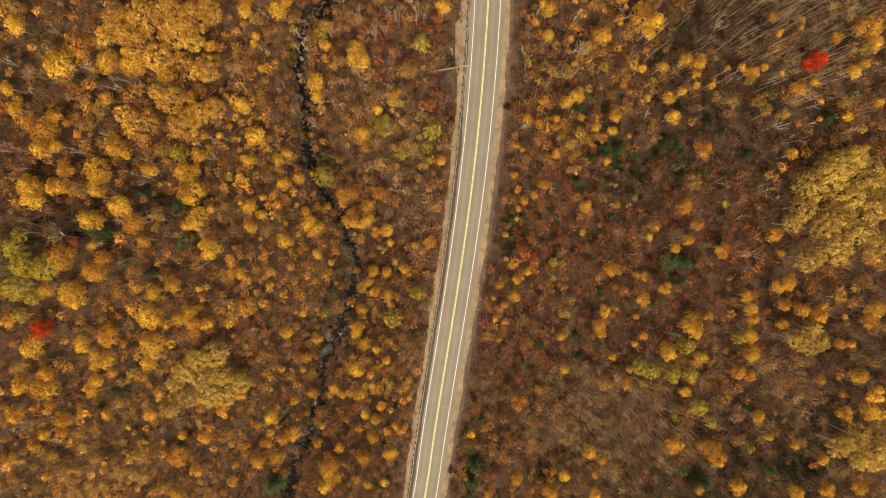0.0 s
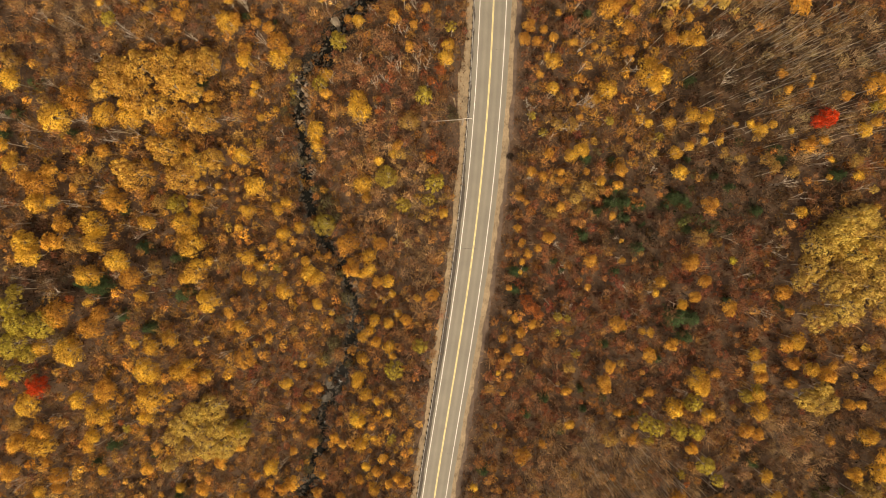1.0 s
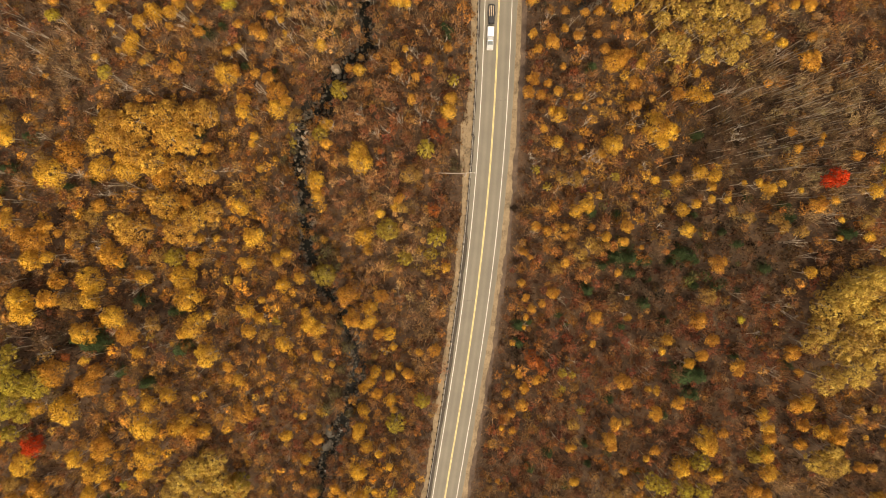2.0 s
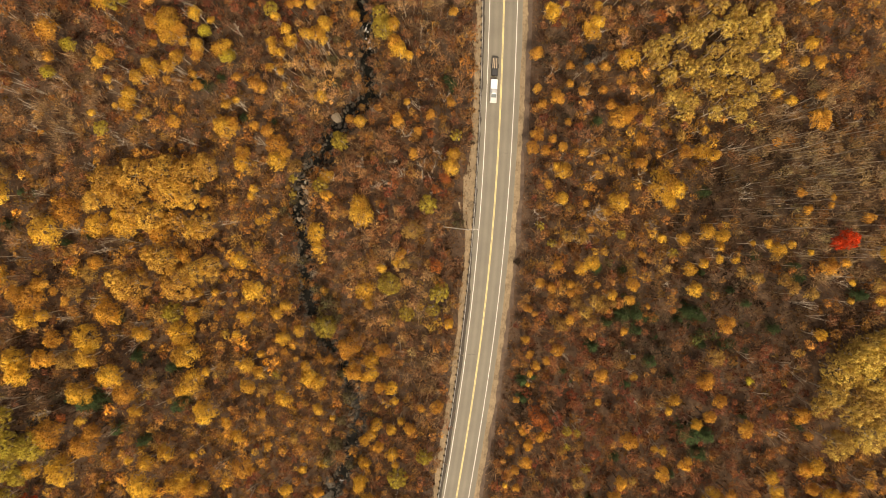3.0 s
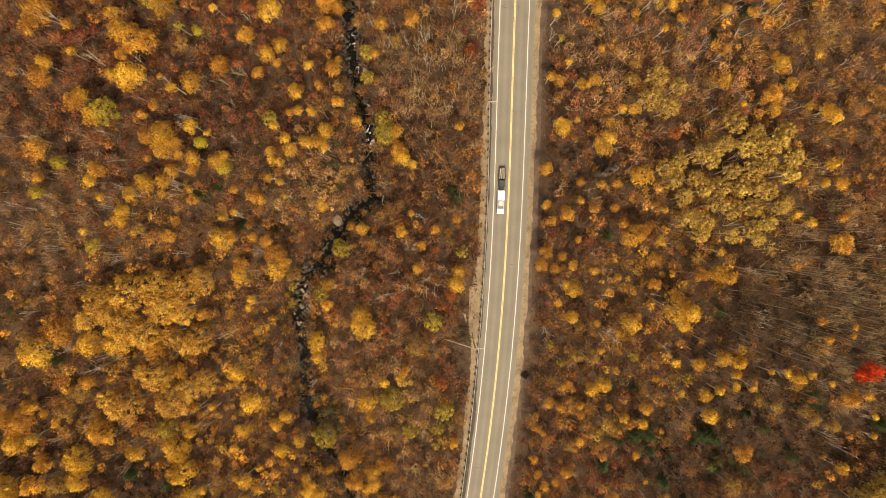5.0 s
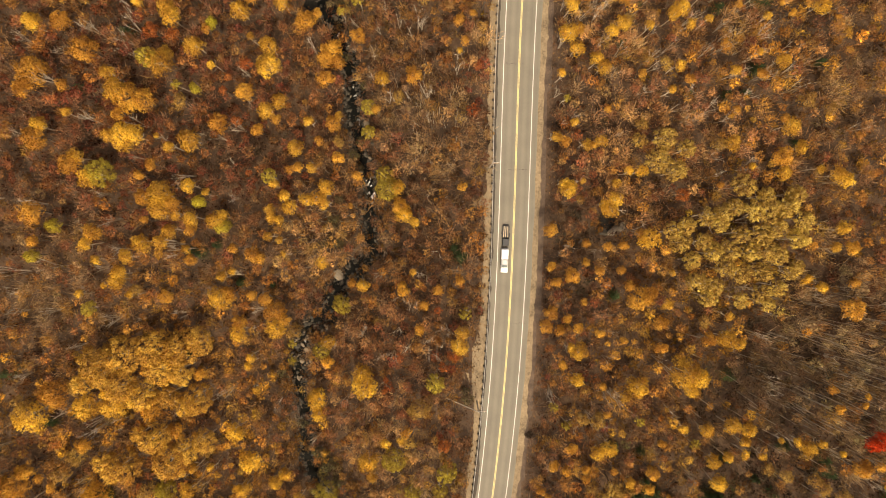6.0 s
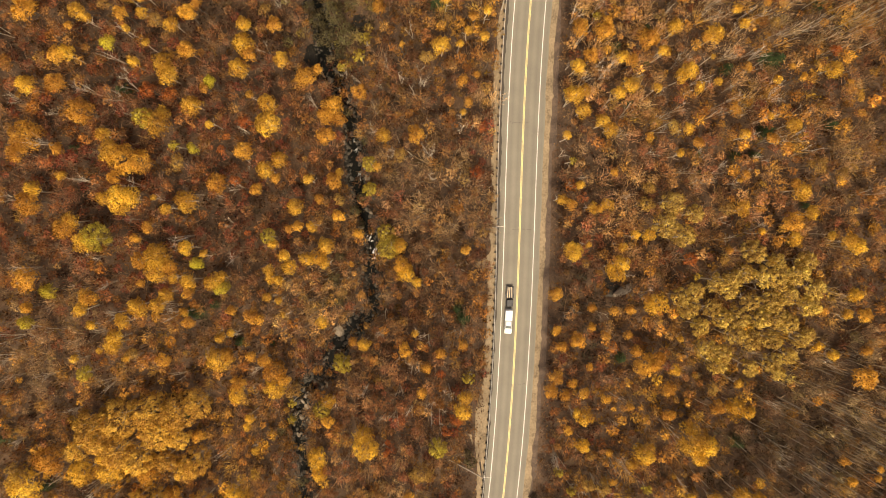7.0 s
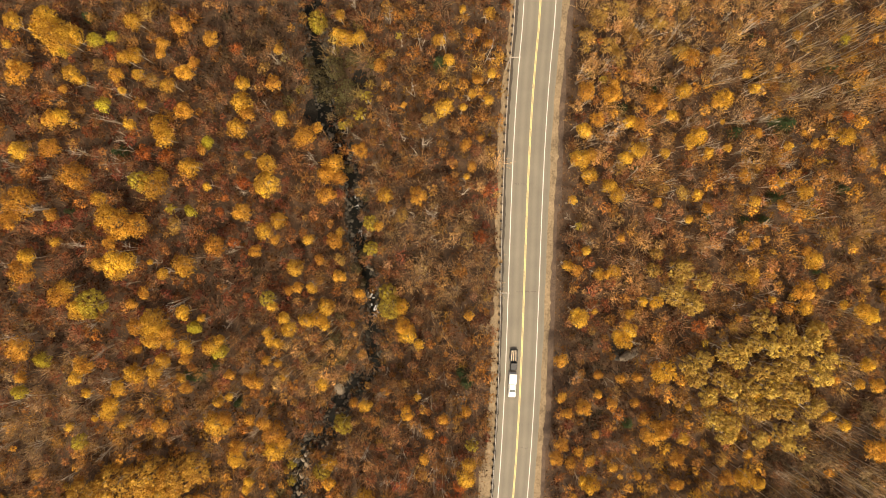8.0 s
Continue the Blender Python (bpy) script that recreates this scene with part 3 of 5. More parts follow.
def crown_mesh(kind, size, mat):
    if size == "s":
        n, leaf, lobes = 560, 0.175, round_lobes(8, 0.56, 0.42)
    elif size == "m":
        n, leaf, lobes = 1400, 0.115, round_lobes(13, 0.66, 0.35)
    else:
        n, leaf, lobes = 2700, 0.078, round_lobes(23, 0.74, 0.28)
    if kind == "tufted":
        n, lobes = int(n * 1.1), [(x * trng.uniform(0.9, 1.12), y * trng.uniform(0.9, 1.12), z * trng.uniform(0.9, 1.1), r * trng.uniform(0.65, 0.95)) for x, y, z, r in round_lobes({"s": 16, "m": 42, "l": 80}[size], 0.84, 0.19)]
    if kind == "thin":
        n, lobes = int(n * 0.62), round_lobes(9, 0.68, 0.3)
    verts, tint, nor = leaf_cloud(n, lobes, leaf, stray=0.22 if kind == "tufted" else 0.13)
    return big_mesh("crown", verts, 3, mat, tint, nor)


def spruce_mesh(mat):
    """Drooping whorls of needled boughs on a cone one unit in radius and 2.1 high, each bough a row of short side sprays."""
    tris, shade = [], []
    for k in range(11):
        z = 2.1 * (k + 0.3) / 11.4
        rr = (1 - z / 2.25) ** 0.75
        boughs = max(5, int(13 * rr))
        for j in range(boughs):
            w = j * 2 * math.pi / boughs + k * 0.9 + trng.uniform(-0.25, 0.25)
            q = rr * trng.uniform(0.7, 1.15)
            d, s = Vector((math.cos(w), math.sin(w), 0)), Vector((-math.sin(w), math.cos(w), 0))
            c = Vector((0, 0, z + trng.uniform(-0.05, 0.1)))
            light = trng.uniform(0.7, 1.3)
            for i in range(5):
                u = (i + 0.6) / 5
                m = c + d * q * u - Vector((0, 0, 0.24 * q * u * u))
                wide = (0.05 + 0.16 * q * (1 - 0.7 * u)) * trng.uniform(0.7, 1.3)
                for side in (-1, 1):
                    tris.append((m, m + d * 0.09, m + s * side * wide + d * wide * 0.75 + Vector((0, 0, trng.uniform(-0.06, 0.05)))))
                    shade += [light * trng.uniform(0.85, 1.15)] * 3
    return big_mesh("crown", np.array([[tuple(p) for p in t] for t in tris]), 3, mat, np.repeat(np.array(shade)[:, None], 3, 1))


def trunk_mesh(mat, limbs=4, wide=1.0):
    """A bent, tapered trunk one unit high that forks into limbs."""
    r = random.Random(int(trng.integers(1e6)))
    bend = lambda z: Vector((0.035 * math.sin(3 * z + r.random()), 0.03 * math.sin(2.4 * z), z))
    pieces = [prism([bend(z) for z in (-0.04, 0.25, 0.5, 0.75, 0.93)], [0.020 * wide, 0.016 * wide, 0.012 * wide, 0.008 * wide, 0.003 * wide], 5)]
    for k in range(limbs):
        z, w = 0.42 + 0.45 * k / limbs, r.uniform(0, 6.28)
        a = bend(z)
        reach = r.uniform(0.10, 0.18)
        b = a + Vector((math.cos(w) * reach * 0.6, math.sin(w) * reach * 0.6, 0.10))
        c = a + Vector((math.cos(w) * reach, math.sin(w) * reach, 0.24))
        pieces.append(prism([a, b, c], [0.008 * wide, 0.006 * wide, 0.002 * wide], 4))
    return mesh_of("trunk", *join(pieces), mat)


def bare_mesh(mat):
    """Pale stems of a leafless birch, one unit high, forking into fine branches."""
    r = random.Random(int(trng.integers(1e6)))
    pieces = []
    for s in range(r.choice((2, 3, 3, 4))):
        w, out = r.uniform(0, 6.28), r.uniform(0.05, 0.22)
        d = Vector((math.cos(w), math.sin(w), 0))
        pts = [Vector((0, 0, -0.03)) + d * 0.01, d * out * 0.35 + Vector((0, 0, 0.35)), d * out * 0.8 + Vector((0, 0, 0.68)), d * out * 1.2 + Vector((0, 0, 0.98))]
        pieces.append(prism(pts, [0.0062, 0.0052, 0.0038, 0.0016], 4))
        for k in range(5):
            z = r.uniform(0.45, 0.9)
            a = pts[1].lerp(pts[3], (z - 0.35) / 0.65)
            v = r.uniform(0, 6.28)
            e = a + Vector((math.cos(v) * 0.12, math.sin(v) * 0.12, 0.16)) * r.uniform(0.7, 1.3)
            pieces.append(prism([a, a.lerp(e, 0.5) + Vector((0, 0, 0.01)), e], [0.0024, 0.0019, 0.0009], 3))
    return mesh_of("trunk", *join(pieces), mat)


KINDS = {  # leaf colour, form, name, category, label, usual height
    "yellow": ((0.66, 0.390, 0.068), "round", "birch_tree", "birch", "bright golden-yellow autumn birch in the mixed wood", 9.5),
    "orange": ((0.60, 0.312, 0.062), "round", "maple_tree", "maple", "orange autumn maple with a rounded crown", 9.5),
    "copper": ((0.42, 0.135, 0.042), "thin", "oak_tree", "oak", "copper-red autumn oak with thinning leaves", 8.5),
    "red": ((0.58, 0.065, 0.022), "round", "maple_tree", "maple", "bright red autumn maple among yellow trees", 9.0),
    "olive": ((0.43, 0.325, 0.060), "tufted", "aspen_tree", "aspen", "olive-yellow aspen still turning colour", 9.5),
    "golden": ((0.60, 0.355, 0.080), "tufted", "poplar_tree", "poplar", "tall golden poplar in a dense grove", 11.5),
    "lemon": ((0.53, 0.360, 0.098), "tufted", "poplar_tree", "poplar", "pale lemon-yellow poplar in an airy grove", 11.5),
    "lime": ((0.52, 0.42, 0.060), "round", "birch_tree", "birch", "bright lime-yellow young birch among brown brush", 8.5),
    "tawny": ((0.40, 0.24, 0.070), "thin", "beech_tree", "beech", "tawny beech with sparse dry leaves", 9.5),
    "willow": ((0.125, 0.105, 0.052), "thin", "willow_shrub", "willow", "dull olive-grey willow shrub on the stream bank", 5.0),
    "alder": ((0.050, 0.036, 0.024), "thin", "alder_shrub", "alder", "low dark leafless alder shrub on the gravel edge", 2.4),
    "spruce": ((0.050, 0.072, 0.030), "spruce", "spruce_tree", "spruce", "small dark green spruce among bare brush", 6.5),
}
TRUNKS = [trunk_mesh(M_BARK, 4 + k % 2) for k in range(3)] + [trunk_mesh(M_BIRCH, 4, 0.62) for k in range(2)]
MODELS = {}
for kind, (colour, form, *_rest) in KINDS.items():
    mat = foliage(kind + "_leaves", colour)
    if form == "spruce":
        MODELS[kind] = {s: [spruce_mesh(mat) for k in range(3)] for s in "sml"}
    else:
        MODELS[kind] = {"s": [crown_mesh(form, "s", mat) for k in range(3)], "m": [crown_mesh(form, "m", mat) for k in range(4)], "l": [crown_mesh(form, "l", mat) for k in range(3)]}
PLANTED = []
arng = random.Random(77)


def plant(kind, rows):
    """Trees of one kind from rows of x, y and the crown's radius."""
    colour, form, name, category, label, usual = KINDS[kind]
    for x, y, r in rows:
        r *= 1.3 if kind == "lemon" else 1.12 if kind == "golden" else 1.06
        tall = usual + 0.55 * (r - 2)
        root = new(name)
        root.matrix_basis = pose(x, y, float(land(x, y)) - 0.05, 0, 0, arng.uniform(0, 360))
        size = "small " if r < 1.5 else "broad " if r > 3.2 else ""
        tagged(root, size + label, category, kind + " trees")
        model = MODELS[kind]["s" if r < 1.6 else "m" if r < 3.0 else "l"]
        if form == "spruce":
            r *= 1.12
            tall = 2.1 * r * 1.15 + 1.0
            trunk = part("trunk", TRUNKS[0], root)
            trunk.scale = (tall * 0.8, tall * 0.8, tall)
            crown = part("crown", arng.choice(model), root)
            crown.matrix_basis = pose(0, 0, 0.6) @ Matrix.Diagonal((r, r, r * 1.15, 1))
        else:
            trunk = part("trunk", arng.choice(TRUNKS[3:] if kind in ("yellow", "olive", "golden", "lemon") else TRUNKS[:3]), root)
            trunk.scale = (tall, tall, tall - 0.7 * r)
            crown = part("crown", arng.choice(model), root)
            up = arng.uniform(1.1, 1.5)
            crown.matrix_basis = pose(0, 0, tall - 0.85 * r * up, arng.uniform(-8, 8), arng.uniform(-8, 8), 0) @ Matrix.Diagonal((r * arng.uniform(0.86, 1.08), r * arng.uniform(0.86, 1.08), r * up, 1))
        PLANTED.append((x, y, r if form != "spruce" else r * 0.8))


plant("yellow", [(-35.9, -79.5, 2.4), (-78, -77.8, 2.3), (-34, -75.6, 3.4), (-25.6, -74.4, 1.5), (-17, -73.9, 1.5), (-50.3, -70.1, 2.4), (33.6, -68.8, 1.7), (-15.2, -65, 2.3), (39.9, -61.1, 2.1), (-20.2, -60.6, 2), (-36.6, -60.4, 1.4), (-74.6, -59.4, 1.6), (8.1, -58.6, 1.3), (-51, -56.3, 2.3), (-106, -55.3, 1.8), (-22.8, -54.5, 1.5), (82.8, -53.1, 1.3), (-91.4, -50.8, 1.5), (-24.6, -49.2, 2.3), (79.8, -48.1, 1.7), (-9.3, -47.9, 0.9), (-20.4, -45.9, 1), (104.2, -44.9, 2.7), (-93.6, -44.4, 1.5), (-60.2, -43.1, 2.3), (-104.6, -42.2, 3.2), (-25.4, -41.7, 2.6), (-92.6, -40.8, 2.1), (-40.6, -38.8, 1.7), (32.7, -38.3, 1.4), (-16.1, -37.9, 1.3), (-80.4, -37.1, 2.1)])
plant("yellow", [(101.2, -36.3, 2.2), (-19.2, -35.1, 1.3), (-90.7, -34.7, 3.3), (-22.7, -34, 2), (66.3, -33.5, 1.9), (58.2, -32.3, 2.6), (-14.9, -32.1, 1.3), (-78.7, -31.7, 3.9), (77.7, -31.7, 2.4), (-25.5, -31.1, 2), (-45.2, -30.5, 1.9), (50.1, -30.5, 1), (-104.9, -30.4, 3.1), (-94, -30.4, 2.3), (-25.1, -29.4, 2), (76.7, -27.4, 2), (-65.4, -26.7, 2.2), (64.6, -26.5, 2), (14.3, -25.4, 0.9), (-40.5, -24.9, 1.3), (-71.3, -24.8, 2.7), (63.7, -24.7, 2.9), (-24, -24, 2), (-78.2, -23.9, 3.6), (-69.1, -23.3, 2.1), (-14.9, -21.9, 1.3), (76.8, -20.5, 1.7), (88, -20.3, 1.9), (103.3, -19.8, 2.4), (-15.7, -19.5, 1.9), (-23.7, -17.8, 1.6), (-94.6, -17.5, 3.4)])
plant("yellow", [(-76.5, -17.5, 2.1), (75.4, -17.2, 1.8), (95.2, -17.1, 1.1), (-65.9, -16.7, 1.2), (-80.1, -16.2, 1.2), (-21.9, -16, 2), (-99.8, -15.9, 2.3), (-72.3, -15.4, 2.1), (84.6, -13.5, 2.2), (-15.8, -12.9, 1.6), (-55.4, -12.8, 1.9), (-20.1, -12.7, 1.9), (51.5, -12.7, 1.2), (49.9, -12.3, 1), (-32.1, -10.2, 1), (-13.2, -9.9, 1.3), (-35.9, -7.7, 1.6), (-49.3, -7.2, 1.1), (-62.8, -5.7, 3.3), (58.2, -5.4, 1.4), (58.8, -5.1, 1.4), (-89.2, -4.7, 1.4), (-14.8, -4.4, 1.3), (-78.2, -3.8, 1.8), (-44.5, -3.6, 2.5), (52.3, -2.6, 1.1), (-15.5, -1, 1.9), (-35.8, -0.5, 2.2), (-68.6, 0.3, 1.5), (-53, 0.3, 2.2), (-23.2, 0.3, 1.3), (53.5, 0.3, 1.7)])
plant("yellow", [(-38.1, 1.1, 2.2), (-89.4, 1.7, 3.4), (-21.4, 1.9, 1.9), (-65.9, 2.1, 3.3), (19.6, 2.1, 0.7), (-49.9, 3.4, 1.5), (-38.7, 4.3, 1.6), (-62.3, 4.8, 1.4), (-83.5, 5.3, 3), (-53.1, 5.7, 2.2), (44.3, 5.7, 1), (-21.2, 5.8, 2.2), (-55.3, 6.4, 0.9), (-102.4, 7, 2.8), (-49.9, 8.1, 1.3), (-67.6, 9.3, 3.6), (-103.6, 10, 3.4), (-89.1, 10.3, 2.9), (43.9, 10.6, 0.7), (-44.7, 12.1, 1.9), (-56, 13.7, 1.5), (-40.5, 13.8, 1.6), (-69, 14.6, 3), (-89.5, 14.7, 3.5), (-77.5, 15.1, 2.4), (-0.6, 17.3, 1.5), (83.2, 17.4, 1.6), (97.9, 18, 1.1), (-53.4, 18.1, 1.9), (-54.7, 18.8, 1.2), (-46.2, 19.1, 1.9), (-65.9, 19.2, 1.8)])
plant("yellow", [(-101.8, 19.8, 2.8), (-98.3, 20.5, 1.7), (-44, 20.8, 1.6), (-21.5, 21.6, 1.5), (-60.5, 24.7, 1.2), (-64.5, 24.9, 1.5), (-51.8, 25.1, 2.8), (38.7, 25.3, 1.4), (88.4, 25.3, 0.9), (-22.1, 25.6, 2.8), (94.3, 25.7, 1.2), (56.9, 27.2, 1.9), (100.4, 28.7, 1.3), (88.6, 29.3, 0.8), (-106.9, 29.6, 2.2), (-17.5, 31.5, 1.4), (31.7, 31.8, 1.7), (55.9, 31.9, 1.7), (-13.7, 33, 1.3), (-54.8, 33.1, 2.4), (34.2, 33.3, 2), (58.7, 33.3, 1.4), (-108.1, 34.3, 1.7), (65.1, 34.3, 1), (61.7, 34.4, 1.1), (94.7, 35.8, 1.8), (79.8, 36.1, 0.9), (-35.1, 36.3, 2.2), (73.8, 36.8, 1.9), (61.6, 37.1, 1.4), (96.7, 37.3, 1.5), (71.4, 37.9, 1.1)])
plant("yellow", [(76.3, 37.9, 1.1), (68.4, 38.1, 0.8), (49.2, 39.2, 1.3), (54, 39.2, 1.7), (62.1, 39.7, 1.9), (-35.4, 40.1, 2.8), (58.9, 40.6, 1.9), (-96.5, 41, 3.7), (99, 41.9, 1.8), (-80.7, 42.1, 3.2), (-86.1, 42.2, 3.2), (-49.9, 43.4, 1.2), (-22.9, 44.8, 3), (-81.4, 45.1, 1.7), (36.9, 45.2, 1.4), (39.8, 47.7, 2.5), (-23.5, 47.8, 2.7), (50.6, 47.9, 1.7), (26.9, 48.8, 1.7), (-105.4, 49.6, 2.5), (-51.3, 49.8, 1.2), (52.5, 50.5, 2.5), (49.8, 51.3, 3.6), (-50.7, 51.7, 1.3), (-32.2, 55, 1.9), (27.2, 55.4, 2.3), (0.1, 56.2, 2), (25.1, 56.2, 1.2), (-53.2, 58.1, 2.1), (60.4, 58.2, 1.6), (-44.7, 58.9, 2.7), (58.3, 59.4, 2.3)])
plant("yellow", [(0.7, 59.5, 1.7), (58.5, 64.2, 1.2), (45.8, 66.5, 1.4), (-56.2, 66.8, 3.3), (-74.8, 68.2, 1), (-84.7, 68.7, 1), (-23.4, 69.3, 1.9), (-79.6, 70.5, 0.8), (77.7, 70.5, 1.4), (-77.4, 71.2, 1.7), (-55.5, 71.9, 1.5), (74.5, 72.4, 1.3), (-10.8, 72.9, 1), (-53, 73.1, 1), (-76.5, 73.2, 1.9), (46.8, 73.5, 0.9), (-32.9, 75, 1.6), (-80.1, 76.5, 1.2), (-74.1, 77.1, 1.9), (-41.3, 77.2, 0.8), (-62, 78.6, 1.2), (80.2, 79.2, 1.4), (-71.5, 79.9, 2.4), (-81.7, 80, 1.6), (-67.4, 80.2, 1.9), (-42.5, 80.5, 1), (41.7, 81.1, 2.8), (-44.7, 81.4, 1.3), (-65.6, 82.6, 1.7), (81.4, 83.4, 1.8)])
plant("yellow", [(-10.3, 84.6, 1.3), (-42.3, 85.1, 1.3), (-56.1, 85.2, 2.2), (-60.9, 85.5, 2), (-44.1, 85.8, 1.5), (-63.8, 86.2, 1.2), (-54.5, 86.3, 1.5), (-13.2, 86.5, 2.1), (33.4, 87.4, 2.1), (-44.6, 87.7, 1.5), (-39.8, 88.2, 1.8), (-67.2, 88.3, 3.1), (31.9, 88.6, 1.4), (-31.9, 89.2, 1.5), (34.2, 89.6, 1.7), (-36.2, 90, 1.8), (65, 90.3, 1.2), (-33.7, 90.5, 2.1), (70.9, 90.5, 1.4), (-67.3, 90.7, 3.1), (-41, 90.8, 1.5), (-57.7, 91.4, 1), (24.2, 92.1, 2.1), (-61.3, 92.9, 1.7), (-14.5, 93, 1.8), (-31.9, 93.1, 2.1), (23.1, 93.3, 1.4), (34.1, 93.4, 1.2), (-43.2, 93.5, 1.3), (81.1, 93.6, 2), (26.9, 93.7, 0.8)])
plant("yellow", [(-81, 94.3, 2.3), (79.4, 94.7, 1.6), (68.9, 95.1, 1.6), (75.8, 95.8, 1.1), (36.8, 95.9, 1.2), (39.6, 95.9, 1.6), (62.4, 96.5, 0.9), (-34.9, 97.7, 1.5), (-83.2, 99, 1.9), (71.8, 100.4, 1.6), (58, 101.4, 1.8), (-65, 101.5, 1.4), (27.5, 101.7, 1.4), (-38.5, 102.2, 2), (30.8, 102.4, 1.6), (-61.1, 103.3, 2.7), (21.2, 103.4, 1.4), (-74.3, 103.5, 3.1), (-77.2, 103.7, 1.6), (-67.4, 103.9, 0.7), (-72.2, 104, 2.6), (69.9, 104.9, 2), (-89.9, 105.4, 1.8), (25.1, 106.4, 1.1), (57.5, 107.1, 0.7), (-84.7, 108.2, 1.2), (-35.5, 108.5, 1.5), (-28.9, 110.4, 1), (-44.8, 110.5, 2.2), (45.2, 112.9, 1), (-41.9, 113, 1.8), (-75.6, 113.5, 2.6)])
plant("yellow", [(58.1, 116.6, 1.4), (22.1, 117, 1.1), (-76.9, 117.3, 1.6), (46.6, 118, 1.4), (31, 118.1, 1.6), (67.7, 118.4, 1.6), (-18.2, 118.7, 1.9), (29.3, 119.8, 1.6), (62.6, 120.1, 0.9), (-56.1, 120.3, 1.2), (-67.1, 120.6, 3.3), (-44, 121, 3), (-0.1, 122, 0.9), (25.4, 122.2, 1.6), (-59.8, 124.4, 2.4), (32.5, 125.5, 1.6), (-44, 125.6, 2.2), (23.5, 125.6, 2.1), (25.3, 126.2, 1.6), (48.4, 126.4, 1.4), (40.3, 126.6, 1.1), (-90.7, 126.9, 2), (-47.9, 127.2, 1), (34.7, 127.2, 1.8), (52.2, 127.5, 1), (64, 127.6, 1.1), (45, 128.7, 1.6), (74.8, 129.4, 1.8), (46.7, 129.8, 1.8), (-64.6, 130.8, 2.6)])
plant("yellow", [(24, 131.3, 1.6), (51.2, 132.6, 0.6), (-70.9, 132.9, 1.4), (32.9, 132.9, 1.4), (-65.6, 133.2, 2.4), (-50.3, 133.2, 2.2), (41.3, 133.9, 1.4), (41.9, 133.9, 1.1), (-83.5, 134.1, 1.8), (-41.1, 135.7, 1.9), (-0.8, 136.2, 0.9), (-4.8, 136.4, 1.9), (51.1, 136.9, 2), (-68.4, 137.2, 1), (4.4, 137.6, 1.2), (43.7, 138.8, 1.7), (-49.3, 138.9, 2.5), (0.9, 138.9, 1), (57.2, 139.1, 1.3), (-72.1, 139.9, 0.9), (-79.9, 141.7, 1.4), (-63.8, 141.9, 1.7), (55.5, 141.9, 1.1), (4.9, 142.7, 1.1), (-81.4, 142.8, 1.8), (-49.2, 143.1, 1.7), (-69.2, 143.6, 1.4), (-3.7, 146.1, 1.4), (-71.9, 147, 1.6), (-69.7, 147.7, 1.7), (-92.2, 147.9, 0.9)])
plant("yellow", [(64.5, 149.1, 1.1), (-83, 149.3, 3.2), (-5.7, 150.5, 1.4), (-81.2, 150.7, 2.3), (-41.7, 151, 1.2), (-85.6, 151.5, 3.4), (-91.5, 152.8, 1.8), (-23.5, 153.5, 1.7), (-86.1, 153.7, 2.5), (-26.8, 153.7, 2), (-69.9, 154.5, 1.9), (4.3, 155, 1.4), (-28.9, 155.3, 1.3), (-0.8, 156.1, 0.9), (-28.1, 158.8, 1.3)])
plant("orange", [(-63.3, -76.7, 1.7), (13, -76, 1.3), (-22.1, -75.4, 1.3), (30, -73.7, 2.8), (41.8, -73.4, 1.9), (-34.8, -72.1, 3.8), (-72.1, -71.1, 2), (20.7, -70.9, 1.9), (-61.8, -70.8, 1.3), (-55.7, -70.7, 2.4), (67.6, -69.4, 1.5), (41.7, -67.8, 1.1), (76.8, -67.6, 2.3), (90.1, -67.5, 2), (30.5, -67.4, 1.2), (-23.7, -67.3, 2.3), (-31.2, -66.6, 1.7), (97, -66.2, 2.3), (-76.2, -65.9, 3.2), (-38.5, -65.8, 1.7), (-58.2, -64.7, 1.3), (103.6, -64.7, 2), (-52.8, -64.4, 2), (-48.2, -64.1, 1.7), (43.3, -63.3, 1.4), (-45.7, -62.5, 2.4), (-114.1, -60.9, 1.8), (-51.4, -60.9, 1.3), (-68.8, -60.5, 2.3), (71.5, -60.2, 2.3), (-24.6, -59, 1.5), (-54.7, -58.7, 1.3)])
plant("orange", [(-15.9, -58.3, 1.4), (95.1, -58.1, 1.7), (-108.8, -57.9, 1.8), (70, -57.9, 2.9), (60.8, -57.4, 2.7), (-11.8, -57.2, 1.9), (67.4, -56.7, 1.5), (-13.4, -56.4, 1.6), (-19.3, -55.6, 1.6), (88.8, -55, 1.4), (-101.8, -54.4, 1.8), (-81.4, -52.2, 1.9), (-63.6, -52.1, 2.3), (-44.4, -51.8, 1.5), (-17.6, -51.2, 1.4), (-101.2, -51.1, 2.7), (-39.2, -50.2, 1.7), (-30.2, -50.2, 1.3), (-32.8, -48.7, 1.7), (-58.5, -48.5, 2), (-111, -48.4, 2.6), (20.8, -48.4, 2.3), (-103.1, -47.1, 1.5), (98.8, -45.9, 1.9), (26, -44.3, 1.1), (-94.2, -43.1, 1.8), (62.8, -42.7, 1.7), (-41.6, -42.3, 1.3), (48.4, -41.3, 1.5), (-108.9, -40.9, 2.6), (105.1, -40.6, 2.2), (13.4, -40.2, 0.9)])
